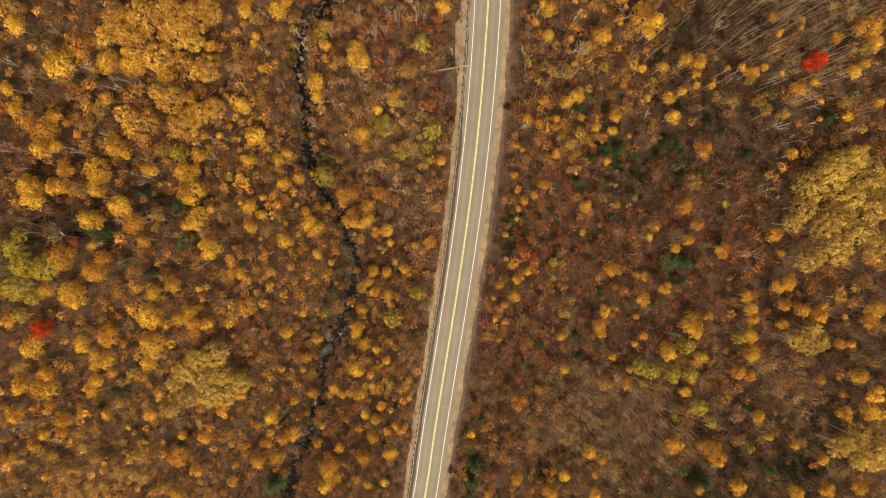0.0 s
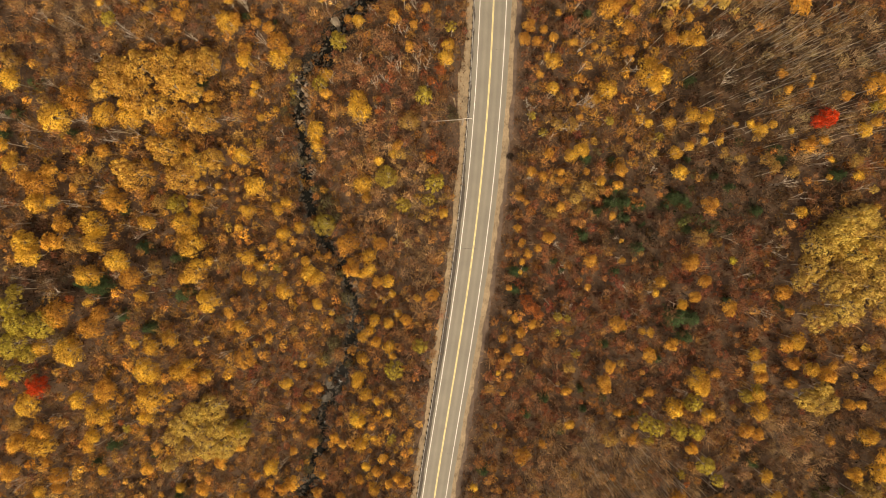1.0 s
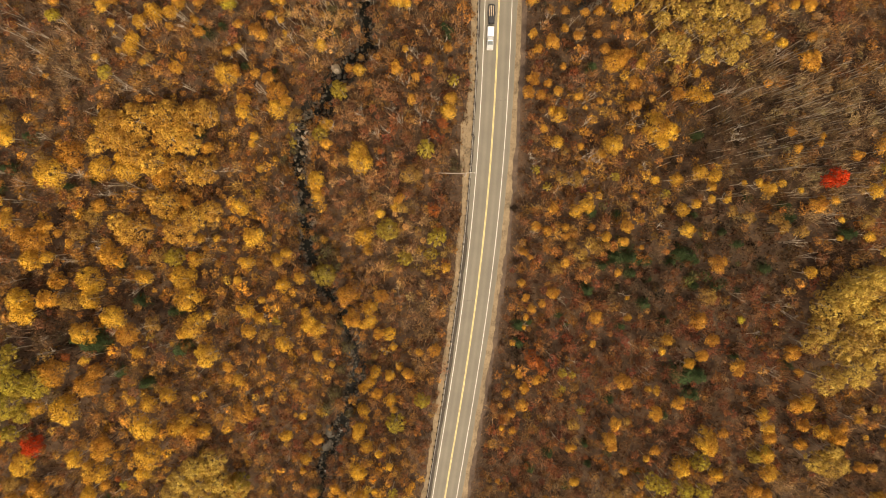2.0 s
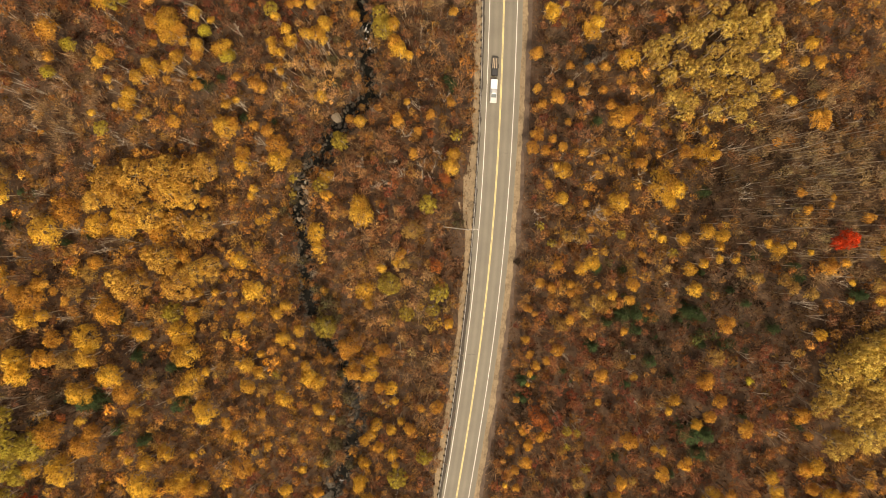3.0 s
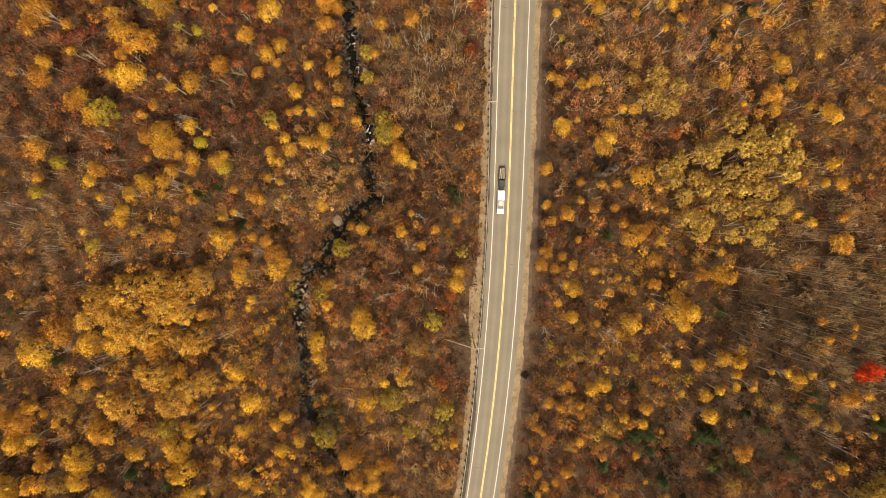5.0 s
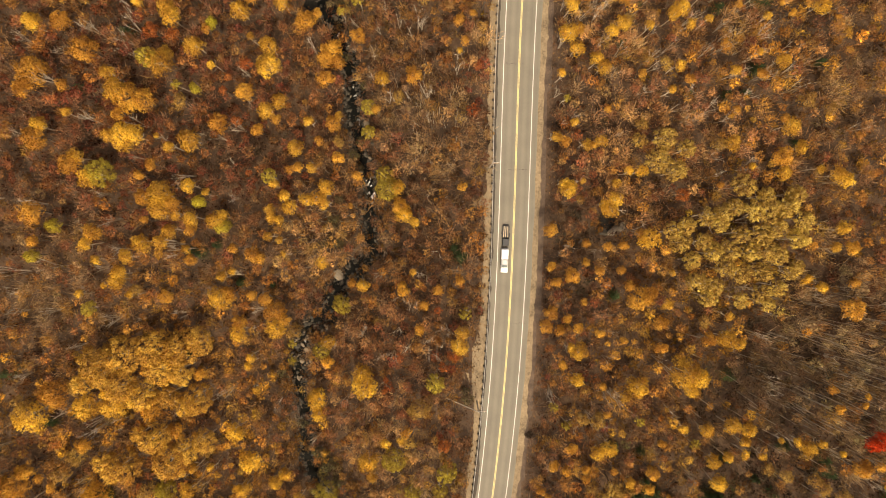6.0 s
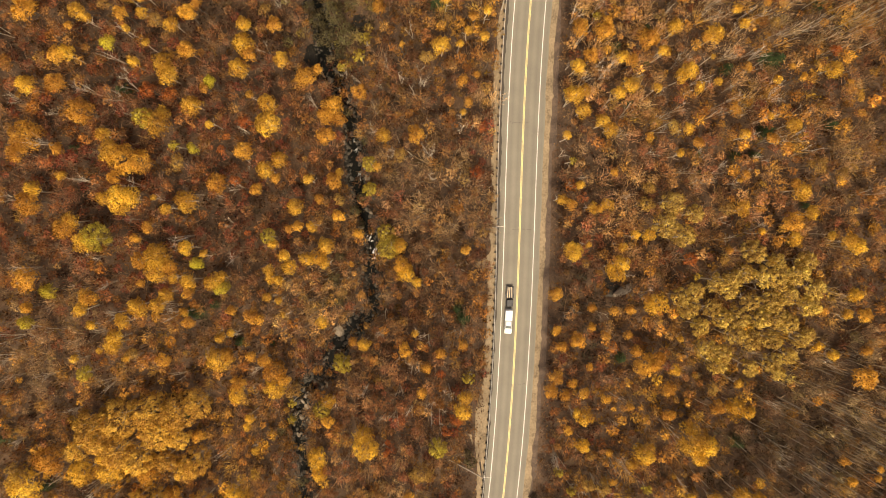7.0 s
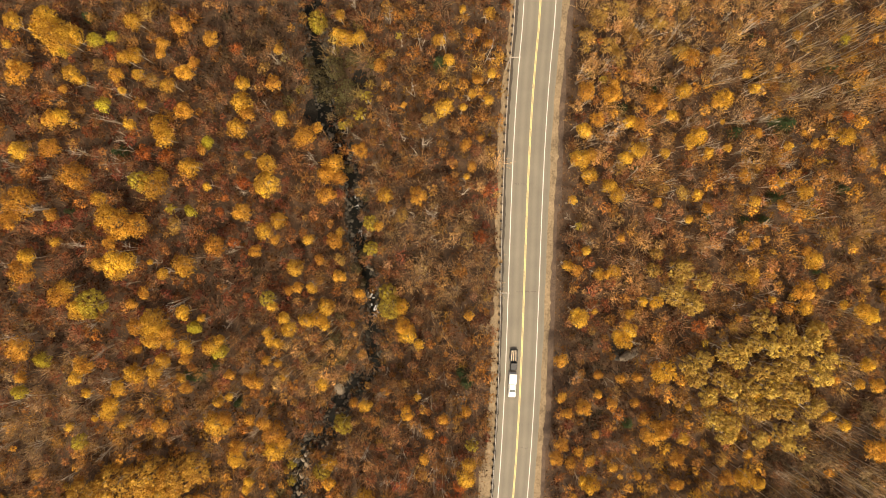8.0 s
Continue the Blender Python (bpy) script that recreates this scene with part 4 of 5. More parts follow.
plant("orange", [(-88.8, -38.9, 1.5), (-103.6, -38.4, 2.3), (93, -37.8, 1.5), (77.5, -37.6, 1.7), (49.1, -37.5, 1), (75, -36.8, 2), (44.7, -34.3, 1.2), (-37.1, -32.8, 1.7), (-85, -31.1, 1.2), (15.4, -31, 0.9), (31.8, -29.4, 1.5), (-88.4, -28.8, 3), (96.4, -28.4, 1.6), (98.8, -28.3, 1.4), (52, -28.2, 1.5), (41.5, -27.8, 1.5), (-87.6, -27, 2.1), (-68.3, -26.6, 2.3), (41.1, -26, 2.1), (17, -25.8, 1.2), (84.1, -24, 1.7), (-108.6, -23.5, 1.7), (77.4, -22.9, 1.7), (102.4, -22.6, 2.2), (67.1, -22.5, 1.4), (-55.5, -22.4, 3.1), (42.5, -22.1, 1.8), (91.6, -21.6, 2.2), (16.7, -21.1, 1.2), (92.2, -19.2, 1.1), (83.9, -19, 1.7), (-19.6, -18.8, 1.6)])
plant("orange", [(19.2, -18.7, 1.8), (51.6, -18.6, 2), (-48.5, -16.2, 1.3), (15.4, -15.7, 1.5), (56.8, -15.5, 1.9), (82.3, -14.6, 1.9), (19.9, -14.1, 1.5), (22.8, -11.8, 1.5), (-10.7, -11.4, 1.6), (-88.9, -11.1, 3.1), (43.8, -10.9, 2.3), (18.3, -10.3, 1.2), (-57.9, -8.9, 1.5), (-87, -8, 2.3), (-96, -7.4, 3.6), (82.4, -6.3, 1.1), (69.4, -6, 2), (-7.5, -5.1, 1.2), (-3.6, -4.2, 1.8), (61.4, -3.3, 1.7), (16.7, -2, 0.9), (80.8, -1.8, 2.1), (36.4, -1.5, 1), (-18.9, -1.3, 1.6), (63.5, 0.5, 1.7), (-80.2, 1, 2.9), (-26.5, 2.2, 2.6), (20, 4.8, 0.9), (60.4, 5.2, 2.2), (36.8, 5.4, 1.9), (-32.9, 5.9, 1.3), (21.4, 7, 1.5)])
plant("orange", [(23.8, 8.4, 1.2), (96.6, 8.8, 1.3), (-18, 9.3, 2.2), (-27.2, 9.5, 3.2), (19.9, 9.9, 1.2), (-97.7, 10.2, 2.8), (26.5, 11.3, 1.8), (18.7, 13.6, 1.2), (-96.3, 14.6, 2.3), (41.7, 16.7, 1.1), (29.3, 18.9, 1.3), (63.9, 19.3, 2.2), (20.8, 20.2, 0.9), (-85.2, 20.7, 3.2), (19.3, 21.6, 1.2), (46.9, 22.9, 0.7), (-93.7, 23.8, 1.2), (42.8, 24.2, 1.4), (-101.1, 24.6, 3.7), (29.1, 25.6, 1.2), (-104, 25.9, 2), (-95.8, 26.3, 1.3), (24.9, 26.8, 1.5), (29.1, 27.7, 1.2), (35.3, 27.8, 1), (43.7, 27.9, 1.7), (-98.7, 28, 2), (22, 28, 1.5), (26.2, 32.4, 1.4), (84.1, 33, 2.1), (-86.9, 33.2, 2), (87, 33.8, 1.2)])
plant("orange", [(-67.9, 34.7, 2.1), (-12.4, 35, 1.5), (45, 35.3, 1.1), (-72.9, 40.1, 2.7), (33.3, 41.1, 1), (91.2, 43.8, 1.3), (79.1, 45.6, 1.2), (97.6, 45.8, 3.1), (-92.2, 46, 3.1), (83.8, 46.6, 0.8), (32.4, 47.5, 1.1), (-62.1, 48.3, 1.8), (84.5, 48.4, 0.8), (78, 49.5, 1.2), (-32.4, 50, 1.6), (23.5, 52.1, 1.1), (44.1, 56.8, 1.2), (45.3, 56.8, 1.2), (36.7, 58.2, 1), (54.3, 59.1, 1.9), (31.6, 59.5, 1.1), (-9.2, 59.8, 1.5), (22.7, 60.1, 1.5), (-52.7, 60.6, 2.1), (-42.5, 60.9, 1.6), (19.7, 60.9, 1.7), (26.8, 60.9, 1.3), (44.5, 62.3, 1.7), (24.4, 63, 1.2), (-44.8, 63.3, 2.9), (20.8, 64.1, 1.7), (-8, 65.4, 1.3)])
plant("orange", [(83.3, 66.2, 2.5), (-46.4, 66.3, 1.6), (27.9, 66.8, 1), (-49.3, 67.3, 1.5), (-67.7, 67.6, 1.7), (39.8, 67.7, 2.9), (41.5, 67.7, 1.4), (-54.5, 67.9, 1.8), (-13.2, 68.8, 1.8), (42.1, 68.9, 1.7), (-4.8, 69.1, 1.5), (-26.2, 69.8, 1.3), (37.6, 70.5, 1.4), (21.9, 71.1, 1.3), (0, 71.6, 1.5), (83.9, 71.6, 1.4), (25.3, 72.6, 1.9), (31.2, 73.9, 1.2), (35.9, 74, 1.2), (20.6, 74.8, 1.2), (28.2, 75.7, 1.1), (-61.6, 76, 1.7), (-46.6, 76.3, 1.5), (-48.2, 77.2, 2), (-52.4, 78.6, 1.3), (83.7, 79.1, 1.6), (32.8, 79.2, 1.2), (36.3, 79.5, 1.4), (28.2, 79.9, 1.2), (-91.8, 80.6, 1.4), (39.6, 82.1, 1.2), (-80.6, 82.4, 2.1)])
plant("orange", [(20.4, 82.9, 1.7), (-61.1, 83, 1.5), (-70.4, 85.3, 1.1), (-91.7, 86.6, 2.5), (-13.9, 88.5, 2.3), (-26.1, 88.7, 0.8), (-64.6, 88.8, 1.9), (-70.6, 90.2, 1.9), (0.6, 92.5, 1.2), (56, 92.6, 0.9), (-71, 95, 1.2), (-24.5, 96, 1.3), (-39.8, 97.1, 1.3), (-84.6, 97.3, 2.3), (-68.9, 97.4, 1.4), (-38, 97.7, 1.3), (68.6, 98.6, 2.5), (-28.8, 100.1, 1.6), (29.2, 101.5, 1.1), (23.1, 102.3, 1.4), (-90.6, 102.6, 2.7), (-33.1, 104, 1.3), (-46.7, 106.1, 1.7), (68.5, 106.6, 1.1), (-55.2, 107.4, 2.5), (-74.9, 108.2, 1.6), (58.5, 108.3, 1.1), (-30, 108.5, 2.3), (-42.5, 108.6, 1.3), (32, 109.1, 0.9), (-70.2, 111.7, 2.9), (-19.7, 111.7, 1.3)])
plant("orange", [(-73.5, 112.3, 3.3), (-92.7, 112.8, 2), (-85.3, 114, 1.4), (-49.4, 114.8, 2.2), (48.9, 115.1, 1.4), (63.4, 115.7, 1.4), (-91.1, 116.2, 3.2), (39.1, 116.6, 1), (-10.4, 118.5, 2), (-31.7, 118.8, 2.3), (55.6, 121.9, 1.4), (-81.2, 122.1, 3), (-28.7, 122.7, 1.8), (-31.7, 123.2, 2), (1, 124, 1.2), (22.5, 125.6, 1.2), (-30.5, 125.9, 2.6), (77.3, 126.6, 0.7), (-85.3, 127.7, 2.3), (68.7, 127.8, 0.9), (-57, 128.1, 1.2), (-0.2, 128.6, 1.4), (-24, 129, 2), (2.7, 129.7, 0.9), (66.6, 130.1, 0.7), (58.2, 130.3, 1), (-36.1, 132.2, 2.5), (35, 132.2, 1.6), (-84.9, 133.4, 1.8), (26.8, 133.6, 1.6), (-33.6, 134.1, 1.3), (49.6, 136.4, 1.3)])
plant("orange", [(-61, 136.5, 2.2), (-48.2, 136.5, 1.7), (38.3, 136.7, 2.5), (-13.4, 137.8, 0.7), (29.5, 138.6, 2.3), (24.4, 139.2, 2.1), (-82.8, 139.7, 0.9), (30.1, 140.3, 1.4), (2.1, 141.7, 1.2), (-91.3, 142.8, 2.7), (61.3, 143, 0.9), (-73.5, 143.4, 1.6), (-42.6, 143.5, 1.7), (-60.7, 144.7, 2), (44.6, 145.4, 2), (49.4, 146.4, 1.1), (-58.5, 146.6, 1.4), (-18.8, 146.9, 1.7), (-64.9, 148.5, 1.4), (4.3, 148.8, 1.1), (-64.3, 150.3, 1.4), (2, 151.3, 0.9), (-55.2, 152.3, 1.7), (-61.1, 154.6, 2.2)])
plant("copper", [(62.5, -52.6, 0.9), (-86.6, -38.2, 0.9), (24.3, -8.8, 2.1), (22, -6.5, 2.7), (-93.6, -4, 1.1), (-76.7, 21.5, 0.9), (-109.2, 29.3, 1.1), (-3.5, 32, 1.8), (-17.8, 44.1, 0.9), (-17.3, 47.2, 0.9), (-3.5, 51.1, 1.3), (-1.3, 53.8, 1.6), (-4.8, 64.4, 1), (48.7, 90.6, 1.6), (-48.8, 96.1, 1), (-51.5, 108, 1.5), (2.9, 109.3, 1.7), (-54, 114.8, 1.2), (-52.9, 117.9, 1.2), (4, 118.8, 1.4), (-49.1, 121.1, 1.7), (-64.5, 126.8, 1.7), (-68.8, 127.2, 1.9), (75.3, 133.4, 1.3), (-88.1, 136.9, 0.9), (-74.4, 148, 1.4), (27.2, 149.5, 0.8), (-50.6, 150.7, 1.5)])
plant("red", [(-102.8, -26.2, 2.9), (86, 38.2, 1.8), (87.7, 39.2, 2.4)])
plant("olive", [(78.8, -56.7, 1.4), (69.1, -50.5, 1.7), (60.5, -49.7, 1.2), (66.3, -46.9, 2.3), (-14.9, -45, 1.4), (-58, -43.3, 2.6), (52.6, -41.1, 1.3), (-84.8, -39.8, 1.2), (59.7, -38.2, 2.3), (63.9, -38.1, 2), (54.3, -37.8, 2.1), (51.6, -36.4, 2.1), (62.9, -30.7, 2.3), (74.3, -27.9, 1.7), (-14.1, -25.7, 2.8), (76.8, -25.7, 1.4), (-105.9, -22.1, 2), (34.1, -19.1, 1.2), (-6.8, -18.1, 2.1), (-102.7, -17.2, 2.5), (-105.6, -14.9, 3.5), (29.3, -13.6, 0.9), (-99.7, -10.2, 3.5), (31.6, -9.8, 0.9), (-103.4, -9.4, 3.4), (29.1, -9.4, 1.2), (-105.7, -5.2, 2.5), (-104, -1.8, 1.9), (-46, 2.6, 1.4), (-34.1, 14.6, 3.5), (-11.1, 19.8, 2.1)])
plant("olive", [(-70.9, 20.1, 2.4), (-4.3, 21, 1.8), (-2.8, 25.3, 2.4), (-15.6, 27.3, 3), (51.9, 35.7, 1.1), (24.7, 37.9, 1.2), (40.3, 40, 1.1), (96.7, 40.8, 1.5), (21.8, 42.1, 1.2), (-5.6, 47.3, 2.3), (-41.4, 50.5, 1.2), (-33.9, 52.9, 2.2), (-41.3, 54.4, 1.1), (1.3, 63.9, 1.5), (-28.9, 64.3, 2.5), (-83.2, 65.3, 1.7), (-17.2, 92.9, 2.9), (-78.8, 95.4, 3), (-44.3, 95.4, 1.8), (-17.8, 96.1, 2.1), (-21.8, 106.5, 1.6), (23.3, 111.7, 0.9), (-21.6, 112.4, 1.8), (-63.2, 115.3, 1.2), (-69.2, 121.2, 2.1), (-27.9, 134.5, 1), (-23.8, 137, 1.5), (-21.8, 140.6, 1.3), (27.8, 141.5, 0.9), (-14.5, 152.7, 0.8), (-33.2, 157.7, 2.3)])

plant("lemon", [(102.4, -57.4, 1.9), (105.3, -57.1, 2.2), (103.3, -55.1, 2.8), (97.1, -54.1, 2.2), (107, -53.5, 1.9), (100.5, -50.9, 3.3), (90.5, -28, 2.8), (86.6, -27.4, 2.2), (89.5, -24.5, 1.6), (87.7, -7.9, 2.7), (93.3, -5.1, 2.9), (101.4, -3.7, 2.9), (97.6, 0.3, 3.3), (90.7, 0.3, 2.7), (83.8, 0.9, 1.9), (92.8, 2.9, 3.3), (85.9, 4.3, 2.7), (101, 5.5, 3.3), (94.6, 7.5, 3.3), (87.5, 9.6, 3.3), (99.1, 12, 3.3)])
plant("golden", [(-79.4, 27.2, 4.1), (-68.6, 27.6, 3.8), (-82.3, 29.2, 2.3), (-65.4, 30, 3), (-61.4, 31.8, 2.7), (-72.2, 33.9, 3.8), (-75.1, 35.3, 1.8), (-64.9, 40.9, 2.2), (-62.8, 42.5, 3.9), (-68.7, 43.5, 2.6), (-74.4, 44.4, 3.6), (-78, 46.9, 3.6), (-85.4, 48.3, 2.5), (-65.9, 49.4, 3.2), (-81.7, 49.4, 2.8), (-69.6, 50.4, 4.1), (-82.6, 52.6, 4.2), (-77.8, 53.9, 4.3), (-65.4, 54.8, 4.1), (-71.3, 55.1, 4.3), (-61.5, 56.7, 3.2)])
plant("lemon", [(90.8, 12.2, 3.3), (93.1, 14.7, 3.3), (95.6, 16, 2.4), (96.1, 22.4, 0.8), (65.6, 67.1, 1.4), (60.3, 67.9, 1.4), (53.8, 68.2, 1.6), (64.6, 69.3, 1.8), (67.8, 70.6, 1.6), (54.7, 70.7, 1.6), (51.5, 71.6, 1.9)])
plant("lemon", [(60.3, 73.7, 1.8), (64.5, 73.9, 1.8), (70.1, 74, 1.4), (56.8, 74.9, 1.6), (71.6, 75.2, 1.4), (50.3, 76.3, 1.6), (67.7, 77.5, 1.8), (54.7, 78.2, 1.8), (62.5, 78.3, 2.1), (57.8, 78.4, 1.8), (65.7, 78.5, 1.8), (48, 80.4, 1.9), (52.3, 80.5, 1.6), (71.6, 81.2, 2), (60, 81.9, 1.6), (64.3, 82, 2.1), (46.2, 82.7, 1.6), (67.4, 83.3, 1.8), (49.1, 83.9, 1.6), (55.4, 84.2, 1.6), (72.4, 84.7, 1.8), (53.2, 85.8, 1.8), (56.2, 86.6, 1.8), (66, 86.8, 2), (62.4, 87.2, 1.8), (58.4, 87.8, 1.4), (69.3, 87.9, 2), (65, 90.1, 1.6), (70.8, 90.3, 1.6), (60.3, 92.5, 2), (46, 95.7, 2.1), (42.7, 98, 2.1)])
plant("lemon", [(48.2, 100.3, 1.6), (43.7, 102.6, 2.1)])
plant("tawny", [(-81.7, -75.1, 2.3), (-95.1, -72.9, 2.5), (-85.3, -70.7, 2.6), (-110.2, -70.4, 2.1), (-90.5, -68.2, 2.5), (-114.2, -66.9, 1.8), (-106.3, -66.6, 1.5), (-100.3, -66.4, 2.1), (-86.4, -63.4, 2.2), (-95, -63.1, 2.2), (-104.9, -61.6, 1.8), (-110.7, -59.2, 1.5), (34.6, -52.5, 1.2), (42.8, -41.6, 2.4), (-108, -35.5, 2.9), (32.3, -22.9, 1.8), (44.9, -21, 1.2), (-42.1, -15.3, 1.6), (27.9, -14.7, 1.2), (32.1, -13.1, 1.5), (-20.1, -7.8, 1.3), (-48.9, -0.9, 2.2), (-74.8, 3.2, 2.4), (-93.4, 9.5, 3.1), (61.9, 11.4, 2.8), (27.2, 17.8, 2.3), (34, 19, 1.7), (-74.4, 20.4, 2.4), (32.6, 21.2, 2), (36.7, 22.5, 2), (38.8, 23.2, 1.4), (30.5, 23.4, 1.7)])
plant("tawny", [(35.2, 23.9, 2.3), (-92.2, 26.2, 2.3), (80.8, 26.9, 1.6), (77.3, 27.8, 1.6), (93.3, 28.9, 1.8), (-61.6, 29.2, 2.1), (75.3, 29.8, 1.9), (70.1, 30.1, 1.6), (-88.8, 30.6, 2.9), (66.2, 31.6, 1.6), (-11.7, 32.7, 1.8), (73.4, 35.2, 1.3), (31.5, 39.4, 2), (28.1, 39.7, 1.7), (-9.3, 41, 2.9), (-98, 44.4, 2.2), (-87.8, 46.7, 2), (28.7, 46.7, 1.4), (-105.7, 54, 2.8), (-40.8, 57.7, 2.2), (53.4, 62.9, 1.6), (-73.5, 69.4, 1.7), (26.7, 89.7, 1.2), (55.6, 101.4, 1.6), (38.9, 102.4, 1.9), (-28.8, 104, 1.6), (39.5, 105.9, 1.6), (77.1, 108.3, 1.6), (72.6, 110, 2), (-62.9, 111.7, 1.9), (-14.3, 114.2, 1.8), (43.8, 118.6, 1.6)])
plant("tawny", [(40.1, 119.2, 1.4), (35.8, 127.7, 1.6), (5, 133.1, 1.2), (-7.8, 134.4, 1.7), (63, 138.9, 1.3), (-66.7, 142.6, 1.9), (-76.4, 144.9, 1.6), (30.9, 145.8, 2), (-44.7, 146.6, 1.5), (43, 146.6, 2), (28.7, 148.1, 2), (-16.5, 149.7, 1.2), (32.9, 150, 2), (24.2, 150.4, 1.6), (53.4, 151.6, 1.1), (38.5, 152.3, 1.6), (61.8, 152.4, 1.1), (26.3, 153.6, 2.3), (43.3, 154.2, 1.6), (36.2, 154.4, 1.8), (30.8, 155.3, 2), (-67.3, 156.5, 2.1), (-17.6, 158, 1.2)])
plant("spruce", [(-52.8, -80.4, 3.9), (7.7, -79.1, 2), (8.5, -74.9, 2.7), (28.7, -72.9, 2.3), (9.3, -69.5, 3), (70, -68.7, 2.8), (64.7, -65.8, 2.2), (8.5, -65.2, 2), (85.8, -63.7, 2.1), (96.3, -63.5, 1.5), (91.3, -63.4, 2.1), (-76.3, -62.8, 2.3), (10.8, -55.4, 2), (-95.1, -50.2, 1.6), (-81, -49.5, 1.6), (79.3, -47, 1.5), (-90.5, -45.4, 2.2), (31.7, -42.3, 1.3), (22.4, -37.9, 1.6), (50, -36.5, 0.9), (37.5, -35.5, 1.2), (26.9, -32.8, 1.9), (42.6, -32.1, 1.2), (36.7, -30, 1.2), (55.5, -20.6, 1.2), (42, -17.2, 1.5), (61.6, -14.5, 2.1), (47, -13.3, 0.9), (-78.3, -12.7, 2.1), (-84.1, -9.5, 1.8), (58.6, -9.3, 3), (62.6, -9.3, 2.4)])
plant("spruce", [(59.9, -7.8, 1.8), (82.8, -6.1, 1.4), (-70.2, -4.3, 2.5), (71.2, -4.1, 1.2), (18.9, -2.8, 1.9), (-88.9, -1.2, 3.3), (-93.5, -0.5, 1.8), (18.8, 1.8, 1.9), (44.2, 2.5, 1.5), (30.7, 2.6, 1.2), (54.7, 4, 1.5), (29.1, 4.9, 1.2), (-71.6, 5.7, 2.2), (49.7, 8.4, 1.8), (-80.1, 8.7, 2.1), (35.5, 11.6, 2.1), (61, 13.3, 1.4), (76.1, 17.9, 1.7), (-85.5, 18.5, 1.8), (49.9, 19.3, 1.5), (42.3, 20.2, 2.4), (45.9, 20.2, 2.1), (59.3, 20.5, 2), (57.5, 21.3, 2.3), (70.3, 23.7, 1.4), (92.9, 26.2, 1.9), (67, 26.6, 1.1), (80.4, 30.1, 1.9), (42.7, 31.1, 1.2), (36.5, 31.4, 1.5), (79.8, 32.8, 1.4), (-110.7, 37.5, 1.7)])
plant("spruce", [(-95.4, 38, 1.5), (-91.2, 39.6, 1.2), (-108, 42.2, 1.7), (-103.1, 50.1, 1.7), (60.6, 50.1, 1.7), (-65.3, 52.9, 1.8), (35.9, 67.8, 1.5), (-46, 69.3, 1.1), (-53.3, 70, 1.3), (0.3, 76.7, 2), (-61.5, 77.6, 1.8), (-63.1, 77.8, 1.3), (-1, 78.6, 1.3), (-57.9, 79.4, 1.3), (-90.6, 96.1, 1), (74.1, 102.2, 0.9), (52.3, 109.3, 1), (58.9, 112.9, 1.2), (63, 112.9, 1.2), (51, 113.5, 1), (-85, 114.7, 1.2), (64.8, 118.2, 1.7), (78.1, 119.3, 1.2), (66.4, 122.3, 0.9), (-75.3, 127.6, 1.7), (65.7, 132.7, 1.9), (40, 133.2, 0.7), (63.9, 133.8, 1.4), (39.2, 140.3, 1.4), (74.6, 143.9, 1.2), (-5.8, 147.3, 1.7), (59.5, 151.1, 0.7)])
plant("spruce", [(-80.7, 156.3, 1.4)])
plant("spruce", [(44.0, 23.6, 1.1), (47.8, 19.2, 1.3), (61.1, 19.5, 1.2), (66.1, 13.1, 1.4), (71.9, 34.9, 1.4), (21.6, 2.6, 1.0), (61.1, 16.0, 1.0), (46.2, 16.0, 1.5), (50.4, 14.8, 1.2), (60.4, 30.7, 1.1), (39.3, 18.0, 1.6), (55.8, 19.0, 1.3), (33.0, 136.5, 1.5), (36.3, 124.8, 1.3), (56.5, 131.5, 1.4)])
plant("alder", [(17.3, 32.8, 1.1), (2.2, -72.8, 1.2), (3.6, -73.6, 0.8)])
plant("lemon", [(-75.5, -51.1, 1.7), (-61.9, -47.4, 2.8), (-70.9, -47.3, 2.7), (-66.1, -47, 3), (-58.2, -44.4, 2.5), (-74.1, -43, 2.4), (-67.7, -41.8, 3), (-62.8, -41.4, 3), (-71.7, -39.9, 2.7), (-68, -36.8, 2.7), (-63.6, -35.5, 3)])
plant("lime", [(-76.2, 137.1, 1.6), (-56.4, 129.7, 1.5), (-59.9, 114.9, 1.4), (-88.1, 83.8, 1.8), (-92.5, 77.4, 1.7), (-54.9, 83.9, 2.0), (-59.8, 89.4, 1.6), (-77.5, 150.3, 1.7), (-74.2, 151.3, 1.3), (-83.1, 147.7, 1.2), (-56.3, 129.9, 1.4), (-33.8, 157.1, 1.8), (74.1, 148.2, 1.1), (-72.4, 20.0, 1.8), (69.9, 5.8, 1.2)])
plant("willow", [(2.1, 42.6, 1.6), (1.5, 44.8, 1.2)])
